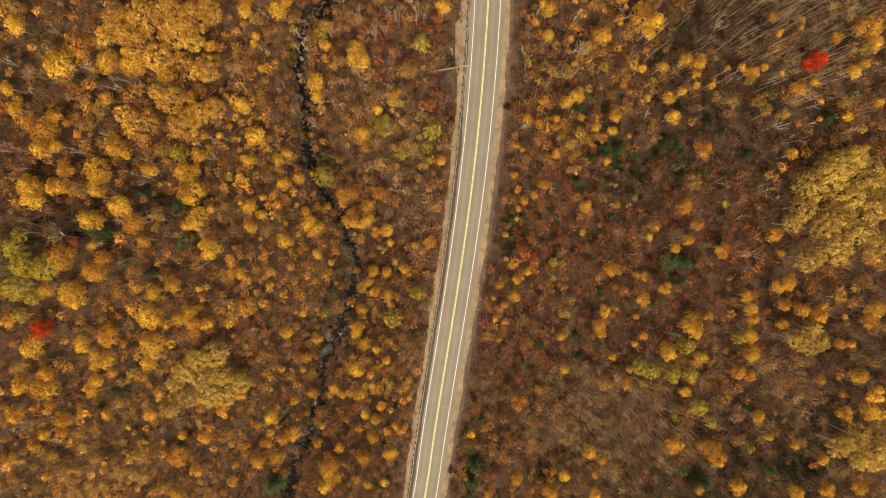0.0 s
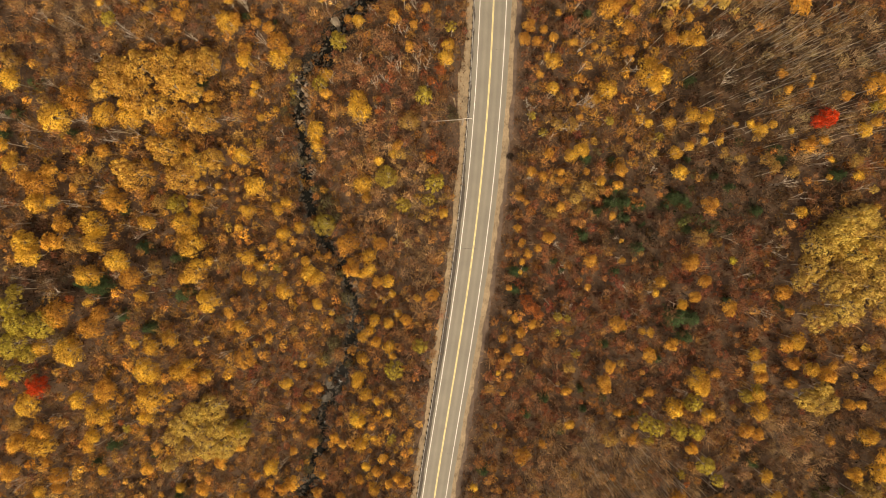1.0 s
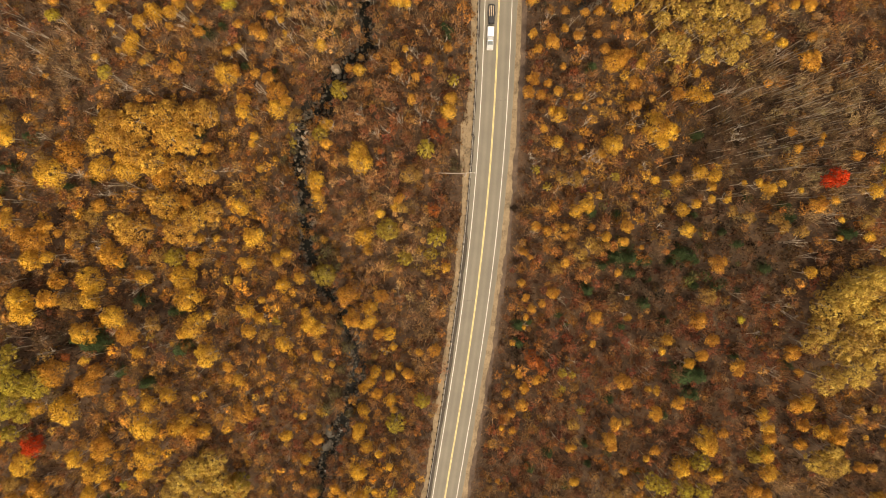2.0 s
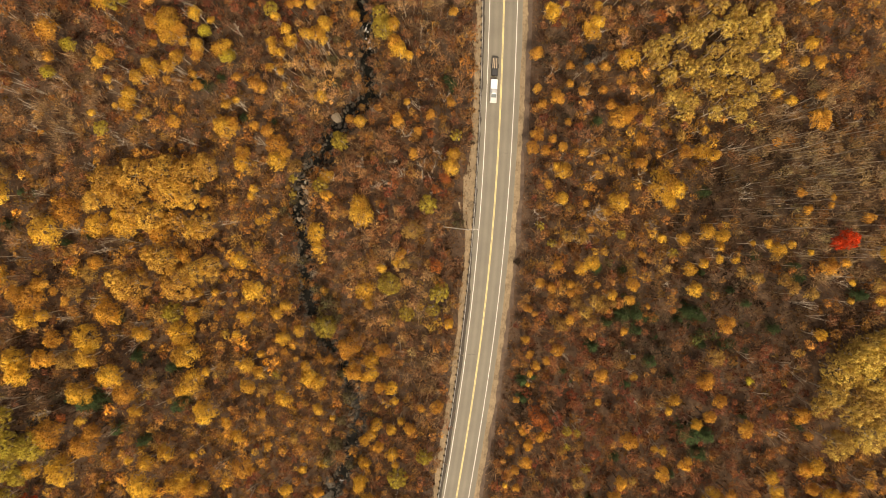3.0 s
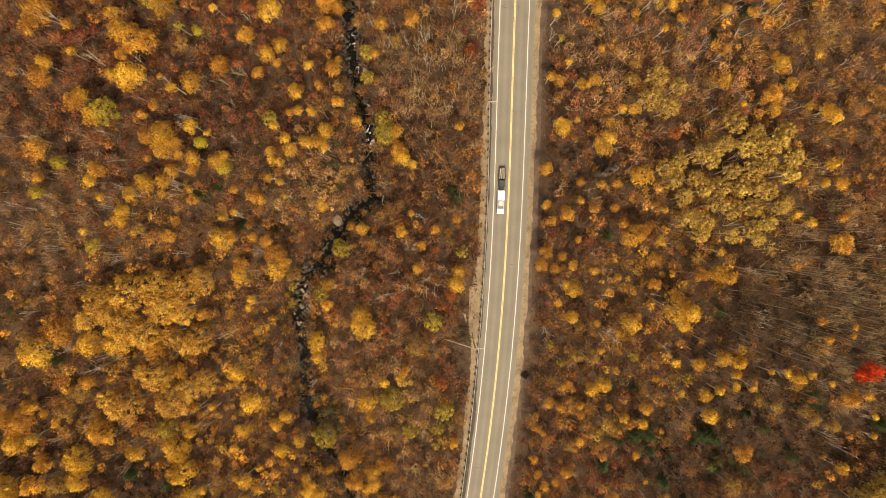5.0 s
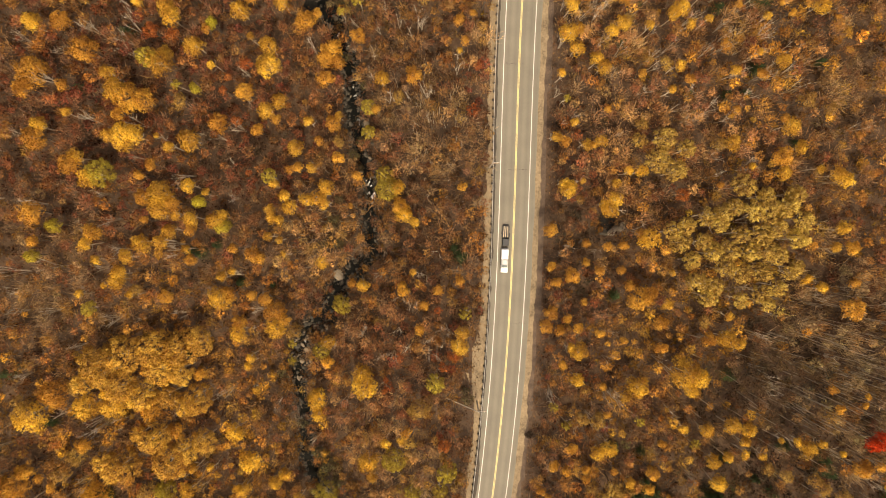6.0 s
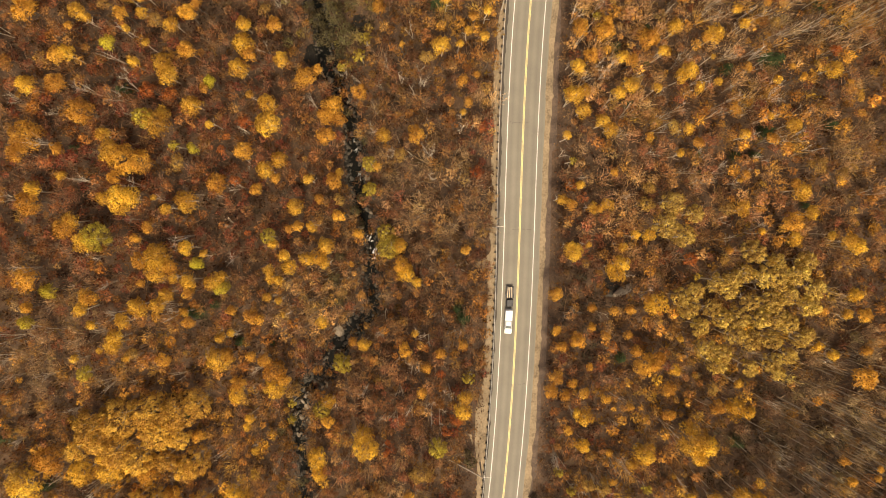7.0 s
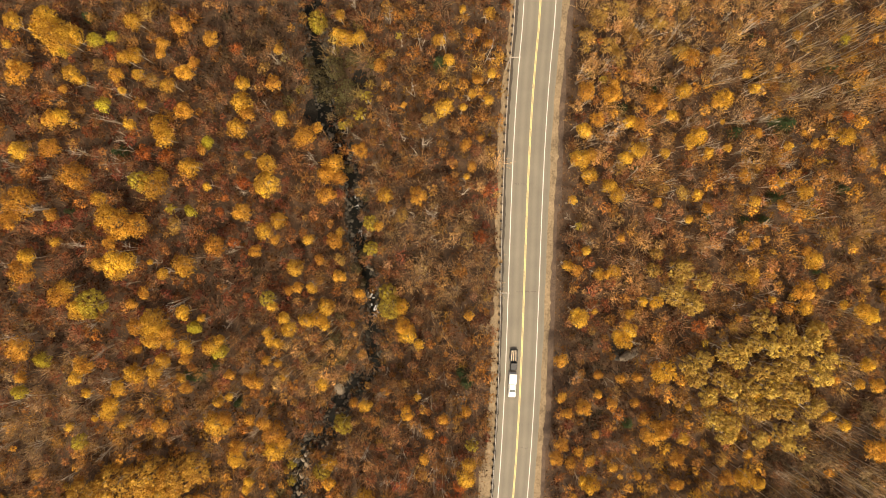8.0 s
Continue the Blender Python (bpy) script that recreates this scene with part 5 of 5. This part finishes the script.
plant("willow", [(-38.6, -73.7, 2.5), (-49.1, -61.9, 1.6), (-41.9, -60.1, 1.9), (-42.5, -55.4, 2.1), (-39.2, -50, 2.1), (-28.7, -26.9, 1.5), (-34.2, -23.9, 2.3), (-32.4, -19.7, 2.7), (-30.7, -13, 2), (-22.4, -11.4, 1.5), (-28.7, -6.4, 2), (-30.5, 0.3, 1.8), (-31.3, 16.6, 2), (-34, 21.4, 2.6), (-36.4, 24.7, 1.8), (-40.2, 32.6, 1.5), (-44.6, 46.3, 1.8), (-42.2, 49, 1.4), (-29.7, 79.5, 1.7), (-32.9, 79.6, 1.7), (-30.6, 85, 1.9), (-29.5, 90.4, 1.6), (-24.4, 98.2, 1.2), (-26, 101.6, 1.6), (-24.1, 104.8, 1.5), (-22.3, 106.4, 1.6), (-23.1, 118.4, 1.2), (-27.4, 125, 1.2), (-29.1, 139.1, 1.8), (-27.4, 143, 2.9), (-32.3, 143.2, 2.9), (-34.3, 147, 2.6)])
plant("willow", [(-30.3, 148.2, 3.1), (-36.2, 149.9, 1.6), (-26, 150.6, 2.1)])

# ---- leafless birches with pale stems ----
BARE = [bare_mesh(M_BIRCH) for k in range(6)]
placed = np.array(PLANTED)


def clear(x, y, gap=0.0):
    return bool((np.hypot(placed[:, 0] - x, placed[:, 1] - y) > placed[:, 2] * 0.9 + gap).all())


def open_ground(x, y, bank=2.6):
    """True away from road, verges, the pole's clearing and the stream; low growth thins out in the clearing."""
    d = x - float(road_x(y))
    if any(math.hypot((x - cx) / rx, (y - cy) / ry) < 0.85 + 0.15 * bank for cx, cy, rx, ry in BLACK_PATCHES):
        return False
    if -LINE - 3.4 - 4.8 * math.exp(-(((y - 45) / 10) ** 2)) * (1 if bank > 1.6 or (x * 7.3 + y * 3.1) % 1 > 0.4 else 0.2) < d < LINE + 4.9 + 0.8 * noise.noise(Vector((0.3 * y, 0, 5))):
        return False
    return abs(x - float(stream_x(y))) > bank * (0.72 + 0.55 * math.exp(-((y - 62) / 7) ** 2) + 0.9 * math.exp(-((y - 72.5) / 3.5) ** 2)) + 2.9 * noise.noise(Vector((0.33 * x, 0.33 * y, 2)))


def bare_birch(x, y, tall):
    root = new("bare_birch")
    root.matrix_basis = pose(x, y, float(land(x, y)), 0, 0, arng.uniform(0, 360))
    tagged(root, "leafless birch with pale forking stems", "birch", "bare birches")
    b = part("trunk", arng.choice(BARE), root)
    b.scale = (tall, tall, tall)


for x, y in [(-103.1, 33.9), (-85.1, 36.3), (-49.1, 58.9), (-31.7, 54.3), (-11.8, 54.3), (-7.1, 54.6), (-15.7, 53.0), (-5.1, 55.4), (-67.3, 40.8), (-36.1, 28.7), (-100.9, -35.7), (-65.0, -9.5), (-75.9, 2.1), (-99.4, -51.9), (-109.8, -51.9), (-109.8, 51.3), (-95.0, 10.8), (-106.4, 15.0), (-79.4, 13.0), (-56.3, 43.2), (-45.5, 39.4), (-28.0, 40.5), (-22.9, 58.2), (44.9, 53.8), (35.7, 45.5), (22.1, 44.1), (30.1, 39.9), (67.6, 48.5), (47.6, 42.6), (52.2, 27.4), (84.0, 20.7), (86.9, 30.8), (79.8, 24.2), (-86.6, -41.1), (-99.5, -14.5)] + [(-43.0, 149.3), (-9.9, 150.8), (-17.0, 157.9), (4.0, 146.9), (-11.2, 140.9), (-80.2, 126.7), (42.3, 150.1), (44.7, 146.3), (50.4, 146.7), (33.5, 150.0), (28.5, 144.4), (37.7, 151.2), (58.6, 141.3), (-35.0, 126.5), (-25.2, 161.6), (-4.2, 149.3), (-8.7, 130.2), (-45.5, 138.6), (55.7, 121.9), (64.0, 115.9), (59.9, 108.7), (-88.7, 115.3), (-71.9, 106.7), (-61.9, 95.7), (-92.5, 88.8), (-78.0, 85.5), (-90.9, 74.6), (-97.8, 69.3), (29.9, 130.0), (36.9, 129.9), (-0.5, 118.6), (41.5, 120.3)]:
    bare_birch(x, y, arng.uniform(8.5, 11))
for cx, cy, sx, sy, n in ((-10, 62, 9, 16, 15), (-85, 30, 26, 40, 46), (-75, 100, 28, 40, 46), (-20, 20, 10, 30, 12), (-18, 130, 12, 22, 22), (40, 110, 26, 36, 44), (45, 130, 24, 24, 44), (60, -20, 34, 34, 26), (28, 50, 10, 30, 20), (-60, -40, 24, 24, 18), (80, 90, 20, 40, 24)):
    for k in range(n):
        x, y = cx + arng.uniform(-sx, sx), cy + arng.uniform(-sy, sy)
        if open_ground(x, y) and clear(x, y, -0.6):
            bare_birch(x, y, arng.uniform(7, 10.5))

# ---- brush, undergrowth and the brown mass of the wood ----
PALETTE = {
    "brown": ((0.155, 0.080, 0.042), (0.125, 0.068, 0.040), (0.20, 0.105, 0.042), (0.27, 0.150, 0.046), (0.26, 0.125, 0.036), (0.150, 0.068, 0.036)),
    "rust": ((0.165, 0.062, 0.034), (0.190, 0.074, 0.036), (0.140, 0.060, 0.034), (0.23, 0.105, 0.040), (0.15, 0.050, 0.032)),
    "crimson": ((0.20, 0.055, 0.034), (0.18, 0.070, 0.036), (0.15, 0.070, 0.038), (0.24, 0.090, 0.038)),
    "tan": ((0.31, 0.172, 0.080), (0.25, 0.126, 0.062), (0.35, 0.205, 0.090), (0.22, 0.095, 0.050)),
    "apricot": ((0.40, 0.205, 0.062), (0.34, 0.170, 0.056), (0.28, 0.138, 0.050), (0.44, 0.245, 0.068)),
    "flax": ((0.42, 0.265, 0.092), (0.36, 0.225, 0.082), (0.30, 0.180, 0.070), (0.46, 0.30, 0.10)),
    "lemon": ((0.40, 0.275, 0.060), (0.34, 0.23, 0.058), (0.24, 0.155, 0.050), (0.44, 0.30, 0.06)),
    "amber": ((0.38, 0.207, 0.049), (0.29, 0.152, 0.046), (0.17, 0.090, 0.040), (0.47, 0.27, 0.052), (0.41, 0.245, 0.054), (0.26, 0.146, 0.049)),
    "haze": ((0.22, 0.146, 0.079), (0.25, 0.166, 0.086), (0.17, 0.110, 0.063), (0.23, 0.134, 0.057)),
    "straw": ((0.36, 0.230, 0.098), (0.32, 0.200, 0.090), (0.26, 0.158, 0.074), (0.40, 0.245, 0.080)),
    "grey": ((0.21, 0.155, 0.084), (0.19, 0.138, 0.076), (0.16, 0.112, 0.064), (0.24, 0.160, 0.072)),
    "gold": ((0.46, 0.275, 0.065), (0.40, 0.230, 0.06), (0.27, 0.155, 0.055), (0.20, 0.110, 0.05)),
    "olive": ((0.20, 0.160, 0.055), (0.14, 0.112, 0.055), (0.26, 0.195, 0.055), (0.10, 0.080, 0.046)),
    "green": ((0.045, 0.060, 0.024), (0.062, 0.078, 0.026), (0.085, 0.075, 0.034), (0.036, 0.046, 0.022), (0.16, 0.075, 0.036)),
    "dark": ((0.055, 0.036, 0.024), (0.070, 0.044, 0.028), (0.10, 0.060, 0.033), (0.040, 0.034, 0.024)),
}
PALE = {"straw": 1.7, "tan": 1.4, "haze": 1.35, "grey": 1.35, "dark": 0.5, "green": 0.5}
ZONES = [("grey", 83, 46, 18), ("grey", 93, 51, 15), ("grey", 71, 53, 10), ("haze", 46, -55, 17), ("haze", 34, -53, 11), ("haze", 56, -58, 12), ("haze", 86, -41, 13), ("rust", 72, 6, 13), ("rust", 38, -4, 16), ("rust", 32, 15, 12), ("rust", 23, -31, 12), ("gold", 95, 4, 15), ("gold", -99, -71, 24), ("olive", -105, -11, 10), ("olive", -35, 18, 5), ("amber", -46, -8, 18), ("rust", -52, -36, 17), ("amber", -17, -45, 13), ("haze", -13, 23, 9), ("haze", -7, 3, 8), ("dark", -98, 0, 9), ("dark", 61, -11, 7), ("dark", 83, -63, 16), ("dark", 100, -35, 10), ("dark", 18, -4, 5)]
ZONES += [("grey", 70, 150, 17), ("grey", 80, 140, 10), ("grey", 59, 150, 9), ("haze", -8, 105, 14), ("haze", -13, 112, 10), ("straw", -35, 83, 9), ("straw", 30, 153, 11), ("olive", -30, 146, 8), ("rust", 3, 114, 8), ("dark", -54, 97, 11), ("rust", -59, 112, 10), ("rust", 49, 143, 9), ("rust", 61, 119, 9), ("grey", 77, 65, 13), ("haze", 83, 114, 8), ("dark", -47, 155, 13), ("haze", -86, 82, 10), ("haze", -93, 68, 10), ("dark", 30, 112, 10), ("rust", 30, 96, 7), ("dark", 27, 77, 11)]
ZONES += [("rust", -75, 110, 32), ("amber", -75, 40, 32), ("amber", -72, -30, 30), ("rust", -50, 120, 18), ("tan", 45, 110, 26), ("rust", 20, 60, 14), ("amber", 50, 60, 24), ("dark", 72, 55, 12), ("straw", 35, 150, 12), ("amber", 45, 128, 14), ("amber", 70, 120, 14), ("straw", 3, 122, 6), ("amber", 1, 140, 9), ("straw", 2, 105, 5), ("gold", 60, 77, 15), ("gold", 62, 82, 10), ("olive", -30, 146, 9), ("dark", 64, 30, 10), ("dark", 50, 14, 9), ("dark", 78, 20, 12), ("dark", 58, 47, 6), ("dark", 66, 50, 8), ("amber", -50, -10, 14)]
ZONES += [("gold", -70, -45, 22), ("amber", -60, 20, 16), ("amber", 75, 140, 18), ("straw", 60, 155, 14), ("gold", 50, 150, 10), ("straw", 28, 128, 10), ("haze", 55, 135, 14), ("amber", 95, 105, 20), ("amber", 60, 112, 12), ("haze", 30, 112, 9), ("amber", 32, 140, 10), ("dark", -76, 5, 6), ("rust", 70, -10, 20), ("tan", 35, 120, 12), ("tan", 40, 128, 14), ("tan", 56, 124, 14), ("tan", 36, 138, 10), ("rust", -50, 100, 14)]
ZONES += [("lemon", 60, 78, 13), ("lemon", 62, 82, 12), ("lemon", 95, 4, 14), ("lemon", 93, 8, 10), ("lemon", 103, -54, 8), ("straw", 40, 152, 12), ("straw", 52, 155, 11), ("straw", 27, 148, 10), ("straw", 31, 152, 9), ("straw", 44, 150, 10), ("straw", 44, 141, 8), ("straw", 60, 156, 8), ("straw", 33, 144, 8), ("straw", 38, 125, 7), ("straw", 34, 104, 6), ("haze", -5, 98, 7), ("haze", -9, 104, 7), ("straw", -36, 76, 7), ("straw", -33, 82, 8), ("straw", -32, 87, 6), ("gold", -104, -62, 12), ("straw", -92, -72, 14)]
CRIMSON = ((-3.9, 32.5), (-17.8, 44.4), (-2.5, 53.3), (-4.6, 75.5), (-17.2, 101.7), (-51.9, 86.5), (25.7, 101.2), (-54, 114.3), (-60.7, 150.6), (37.2, 141.3), (59.5, 120), (5.5, 120.2), (-71.3, 94.4), (31.4, -2.8), (33.4, -24.4), (56.1, 19.2), (18.3, -18.6), (-14.4, 52.2))
ZONES += [("dark", x, y, 7) for x, y in ((64.8, 47.5), (70.3, 46.6), (60.2, 43.5))]
ZONES += [("flax", x, y, 9) for x, y in ((-109.8, -60.3), (-99.0, -65.2), (-90.9, -72.2), (-106.9, -72.3), (-116.1, -68.0))]
ZONES += [(kind, x, y, 7) for x, y in ((67.1, -67.4), (79.3, -67.7), (92.1, -64.8), (57.3, -67.5), (98.7, -56.4)) for kind in ("dark", "green")]
ZONES += [("straw", 40, 100, 8), ("straw", 48, 104, 8), ("straw", 32, 98, 6), ("tan", 38, 104, 9), ("tan", -22, 40, 9), ("tan", -24, 54, 9), ("straw", -18, 32, 7), ("tan", -15, 58, 8), ("tan", -12, 48, 7)]
ZONES += [("straw", -14, 20, 9), ("amber", -50, 15, 14), ("gold", -45, 5, 9), ("amber", -30, 8, 9), ("amber", -70, 20, 12), ("straw", 30, 152, 9), ("straw", 40, 148, 10), ("straw", 30, 140, 8), ("straw", 30, 158, 9), ("straw", 42, 158, 9)]
ZONES += [("lemon", x, y, 6) for x, y in ((-9.7, 21.7), (-13.2, 24.7), (-6.4, 18.7))]
ZONES += [("apricot", x, y, 4) for x, y in ((15.5, -14.6), (17.7, -12.3), (19.3, -16.1), (14.9, -22.6), (14.2, -28.9), (15.2, -16.0), (17.4, -15.1), (14.6, -23.2), (19.5, -12.0))]
ZONES += [("apricot", x, y, 7) for x, y in ((34.0, 21.6), (32.6, 15.5), (38.3, 24.1), (29.6, 25.4))]
ZONES += [("crimson", x, y, 3) for x, y in CRIMSON]
ZONES += [("green", 42, 21, 4), ("green", 59, 20, 6), ("green", 67, 15, 5), ("green", 46, 17, 4), ("green", 38, 33, 3)]
zx, zy, zr = (np.array([z[k] for z in ZONES], float) for k in (1, 2, 3))


def tone(x, y):
    """Which palette the brush takes at a place."""
    w = np.exp(-(((zx - x) ** 2 + (zy - y) ** 2) / (zr * 0.75) ** 2))
    w = np.append(w, 0.35)
    k = trng.choice(len(w), p=w / w.sum())
    zone = ZONES[k][0] if k < len(ZONES) else "brown"
    pal = PALETTE[zone]
    c = np.array(pal[trng.integers(len(pal))]) * trng.uniform(0.85, 2.1) * (1.05, 0.975, 0.89)
    return c * (1 + trng.normal(size=3) * 0.04), PALE.get(zone, 1.0)


def twig_cloud(n, radius, low, high, length, wide):
    """Thin upright twigs as slivers."""
    base = np.stack([trng.normal(size=n) * radius * 0.45, trng.normal(size=n) * radius * 0.45, trng.uniform(low, high, n)], 1)
    way = np.stack([base[:, 0] * 0.8, base[:, 1] * 0.8, np.full(n, 1.3)], 1) + trng.normal(size=(n, 3)) * 0.33
    way /= np.linalg.norm(way, axis=1)[:, None]
    side = np.cross(way, trng.normal(size=(n, 3)))
    side /= np.linalg.norm(side, axis=1)[:, None]
    ln = (length * trng.uniform(0.6, 1.3, n))[:, None]
    return np.stack([base + side * wide, base - side * wide, base + way * ln], 1)


def sprays(leaves, lobes, spread, size, stray, twigs, low, high, length, wide, lobe):
    """Six models of a crown: leaf clumps first, then twigs, and the tones of the clumps."""
    out = []
    for k in range(6):
        cloud, shade, soft = leaf_cloud(leaves, round_lobes(lobes, spread, lobe), size, stray=stray, sprig=0.7)
        thin, hard = facing(twig_cloud(twigs, 1.0, low, high, length, wide), np.tile((0.0, 0.0, 1.0), (twigs, 1)), 0.3)
        out.append((np.concatenate([cloud, thin]), shade, np.concatenate([soft, hard])))
    return out


BRUSH = sprays(30, 6, 0.62, 0.30, 0.2, 14, -0.5, 0.5, 1.3, 0.022, 0.34)
CANOPY = sprays(132, 10, 0.66, 0.225, 0.1, 28, -1.0, 0.5, 1.3, 0.02, 0.29)
THIN = sprays(62, 9, 0.7, 0.17, 0.3, 74, -1.4, 0.5, 1.5, 0.026, 0.3)


def fringe(x, y):
    """Full growth along the valley's middle, thinning far up both slopes and at its ends."""
    inside = -93 < y < 162 and -122 + 0.17 * max(y - 50, 0) < x < 112 - 0.22 * max(y - 50, 0)
    return 1.0 if inside else 0.3


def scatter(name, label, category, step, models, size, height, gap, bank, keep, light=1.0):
    """A stand of brush on a jittered grid, joined into one object; light below 1 paints shade into its tints."""
    verts, tints, normals = [], [], []
    for gy_ in np.arange(-94, 180, step):
        for gx_ in np.arange(-122, 128, step):
            x, y = gx_ + trng.uniform(-0.5, 0.5) * step, gy_ + trng.uniform(-0.5, 0.5) * step
            if trng.random() > keep(x, y) * fringe(x, y) or not open_ground(x, y, bank) or not clear(x, y, gap):
                continue
            m, shade, soft = models[trng.integers(len(models))]
            s, w = trng.uniform(*size), trng.uniform(0, 6.283)
            h = trng.uniform(*height)
            c, q = math.cos(w) * s, math.sin(w) * s
            p = m.reshape(-1, 3) @ np.array(((c, q, 0), (-q, c, 0), (0, 0, s * trng.uniform(0.8, 1.2))))
            verts.append(p + (x, y, float(land(x, y)) + h))
            normals.append(soft @ np.array(((math.cos(w), math.sin(w), 0), (-math.sin(w), math.cos(w), 0), (0, 0, 1))))
            c, pale = tone(x, y)
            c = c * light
            twig = np.array((0.33, 0.235, 0.14)) * trng.uniform(0.45, 1.6) * pale
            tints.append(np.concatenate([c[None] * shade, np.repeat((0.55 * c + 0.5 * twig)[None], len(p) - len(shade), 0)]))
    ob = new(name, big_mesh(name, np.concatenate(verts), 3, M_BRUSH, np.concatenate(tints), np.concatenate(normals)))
    return tagged(ob, label, category, kind="stuff")


def near(names, x, y):
    w = np.exp(-(((zx - x) ** 2 + (zy - y) ** 2) / (zr * 0.8) ** 2))
    return float(sum(w[k] for k in range(len(ZONES)) if ZONES[k][0] in names))


# undergrowth tints cut to 0.37: the shade under the crowns put into colour
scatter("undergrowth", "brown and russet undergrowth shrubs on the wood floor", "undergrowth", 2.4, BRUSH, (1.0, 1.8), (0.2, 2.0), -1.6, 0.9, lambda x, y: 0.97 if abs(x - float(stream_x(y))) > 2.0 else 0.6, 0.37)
scatter("brush_canopy", "brown and amber thinning crowns of young trees", "woodland", 2.35, CANOPY, (0.75, 1.8), (2.2, 7.4), -0.15, 2.0, lambda x, y: 0.97 - 0.4 * min(1, near(("grey", "haze"), x, y)))
scatter("bare_brush", "leafless brown and grey twigs of young trees", "woodland", 3.0, THIN, (1.2, 1.9), (3.5, 7.0), 0.0, 2.4, lambda x, y: 0.38 + 0.5 * min(1, near(("grey", "haze", "straw"), x, y)))

# the close stands of slender pale stems
stems = []
for x0, y0, sx, sy, n, most in ((84, 47, 24, 17, 170, 11.5), (80, 152, 22, 16, 110, 11.5), (80, 62, 18, 10, 40, 11.5), (45, -56, 22, 12, 120, 10.0), (-33, 82, 9, 12, 130, 8.5), (-6, 102, 10, 15, 120, 8.5)):
    for k in range(n):
        x, y = x0 + arng.gauss(0, 0.55) * sx, y0 + arng.gauss(0, 0.55) * sy
        if not open_ground(x, y) or not clear(x, y, -0.8):
            continue
        tall, lean = arng.uniform(0.68 * most, most), Vector((arng.uniform(-0.6, 0.6), arng.uniform(-0.6, 0.6), 0))
        g = Vector((x, y, float(land(x, y)) - 0.1))
        stems.append(prism([g, g + lean * 0.4 + Vector((0, 0, tall * 0.5)), g + lean + Vector((0, 0, tall))], [0.0074 * most, 0.0056 * most, 0.0023 * most], 4))
tagged(new("bare_stems", mesh_of("bare_stems", *join(stems), M_STEM)), "dense stand of slender pale leafless stems", "woodland", kind="stuff")

# fallen leaves, ferns and twigs that cover the floor
N = 170000
fx, fy = trng.uniform(-122, 114, N), trng.uniform(-92, 172, N)
fd = fx - road_x(fy)
keep = ((fd < -LINE - 3.2) | (fd > LINE + 3.9)) & (np.abs(fx - stream_x(fy)) > 2.3)
fx, fy = fx[keep], fy[keep]
N = len(fx)
fz = land(fx, fy) + trng.uniform(0.03, 0.9, N) ** 2
way = trng.normal(size=(N, 3)) * (1, 1, 0.45)
way /= np.linalg.norm(way, axis=1)[:, None]
side = np.cross(way, trng.normal(size=(N, 3)) * 0.4 + (0, 0, 1))
side /= np.linalg.norm(side, axis=1)[:, None]
twig = trng.random(N) < 0.4
ln, wd = np.where(twig, trng.uniform(0.5, 1.3, N), trng.uniform(0.2, 0.45, N))[:, None], np.where(twig, 0.035, trng.uniform(0.12, 0.24, N))[:, None]
mid = np.stack([fx, fy, fz], 1)
floor_tones = np.array(((0.12, 0.055, 0.028), (0.17, 0.075, 0.032), (0.22, 0.12, 0.05), (0.08, 0.045, 0.028), (0.30, 0.17, 0.06), (0.15, 0.062, 0.034)))
tint = floor_tones[trng.integers(6, size=N)] * trng.uniform(0.4, 0.95, (N, 1))
tint[twig] = np.array((0.20, 0.145, 0.095)) * trng.uniform(0.4, 1.5, (int(twig.sum()), 1))
tagged(new("fallen_leaves", big_mesh("fallen_leaves", np.stack([mid - way * ln * 0.5 + side * wd, mid - way * ln * 0.5 - side * wd, mid + way * ln * 0.5], 1), 3, M_BRUSH, np.repeat(tint, 3, 0))), "fallen brown leaves and pale twigs on the wood floor", "leaf litter", kind="stuff")
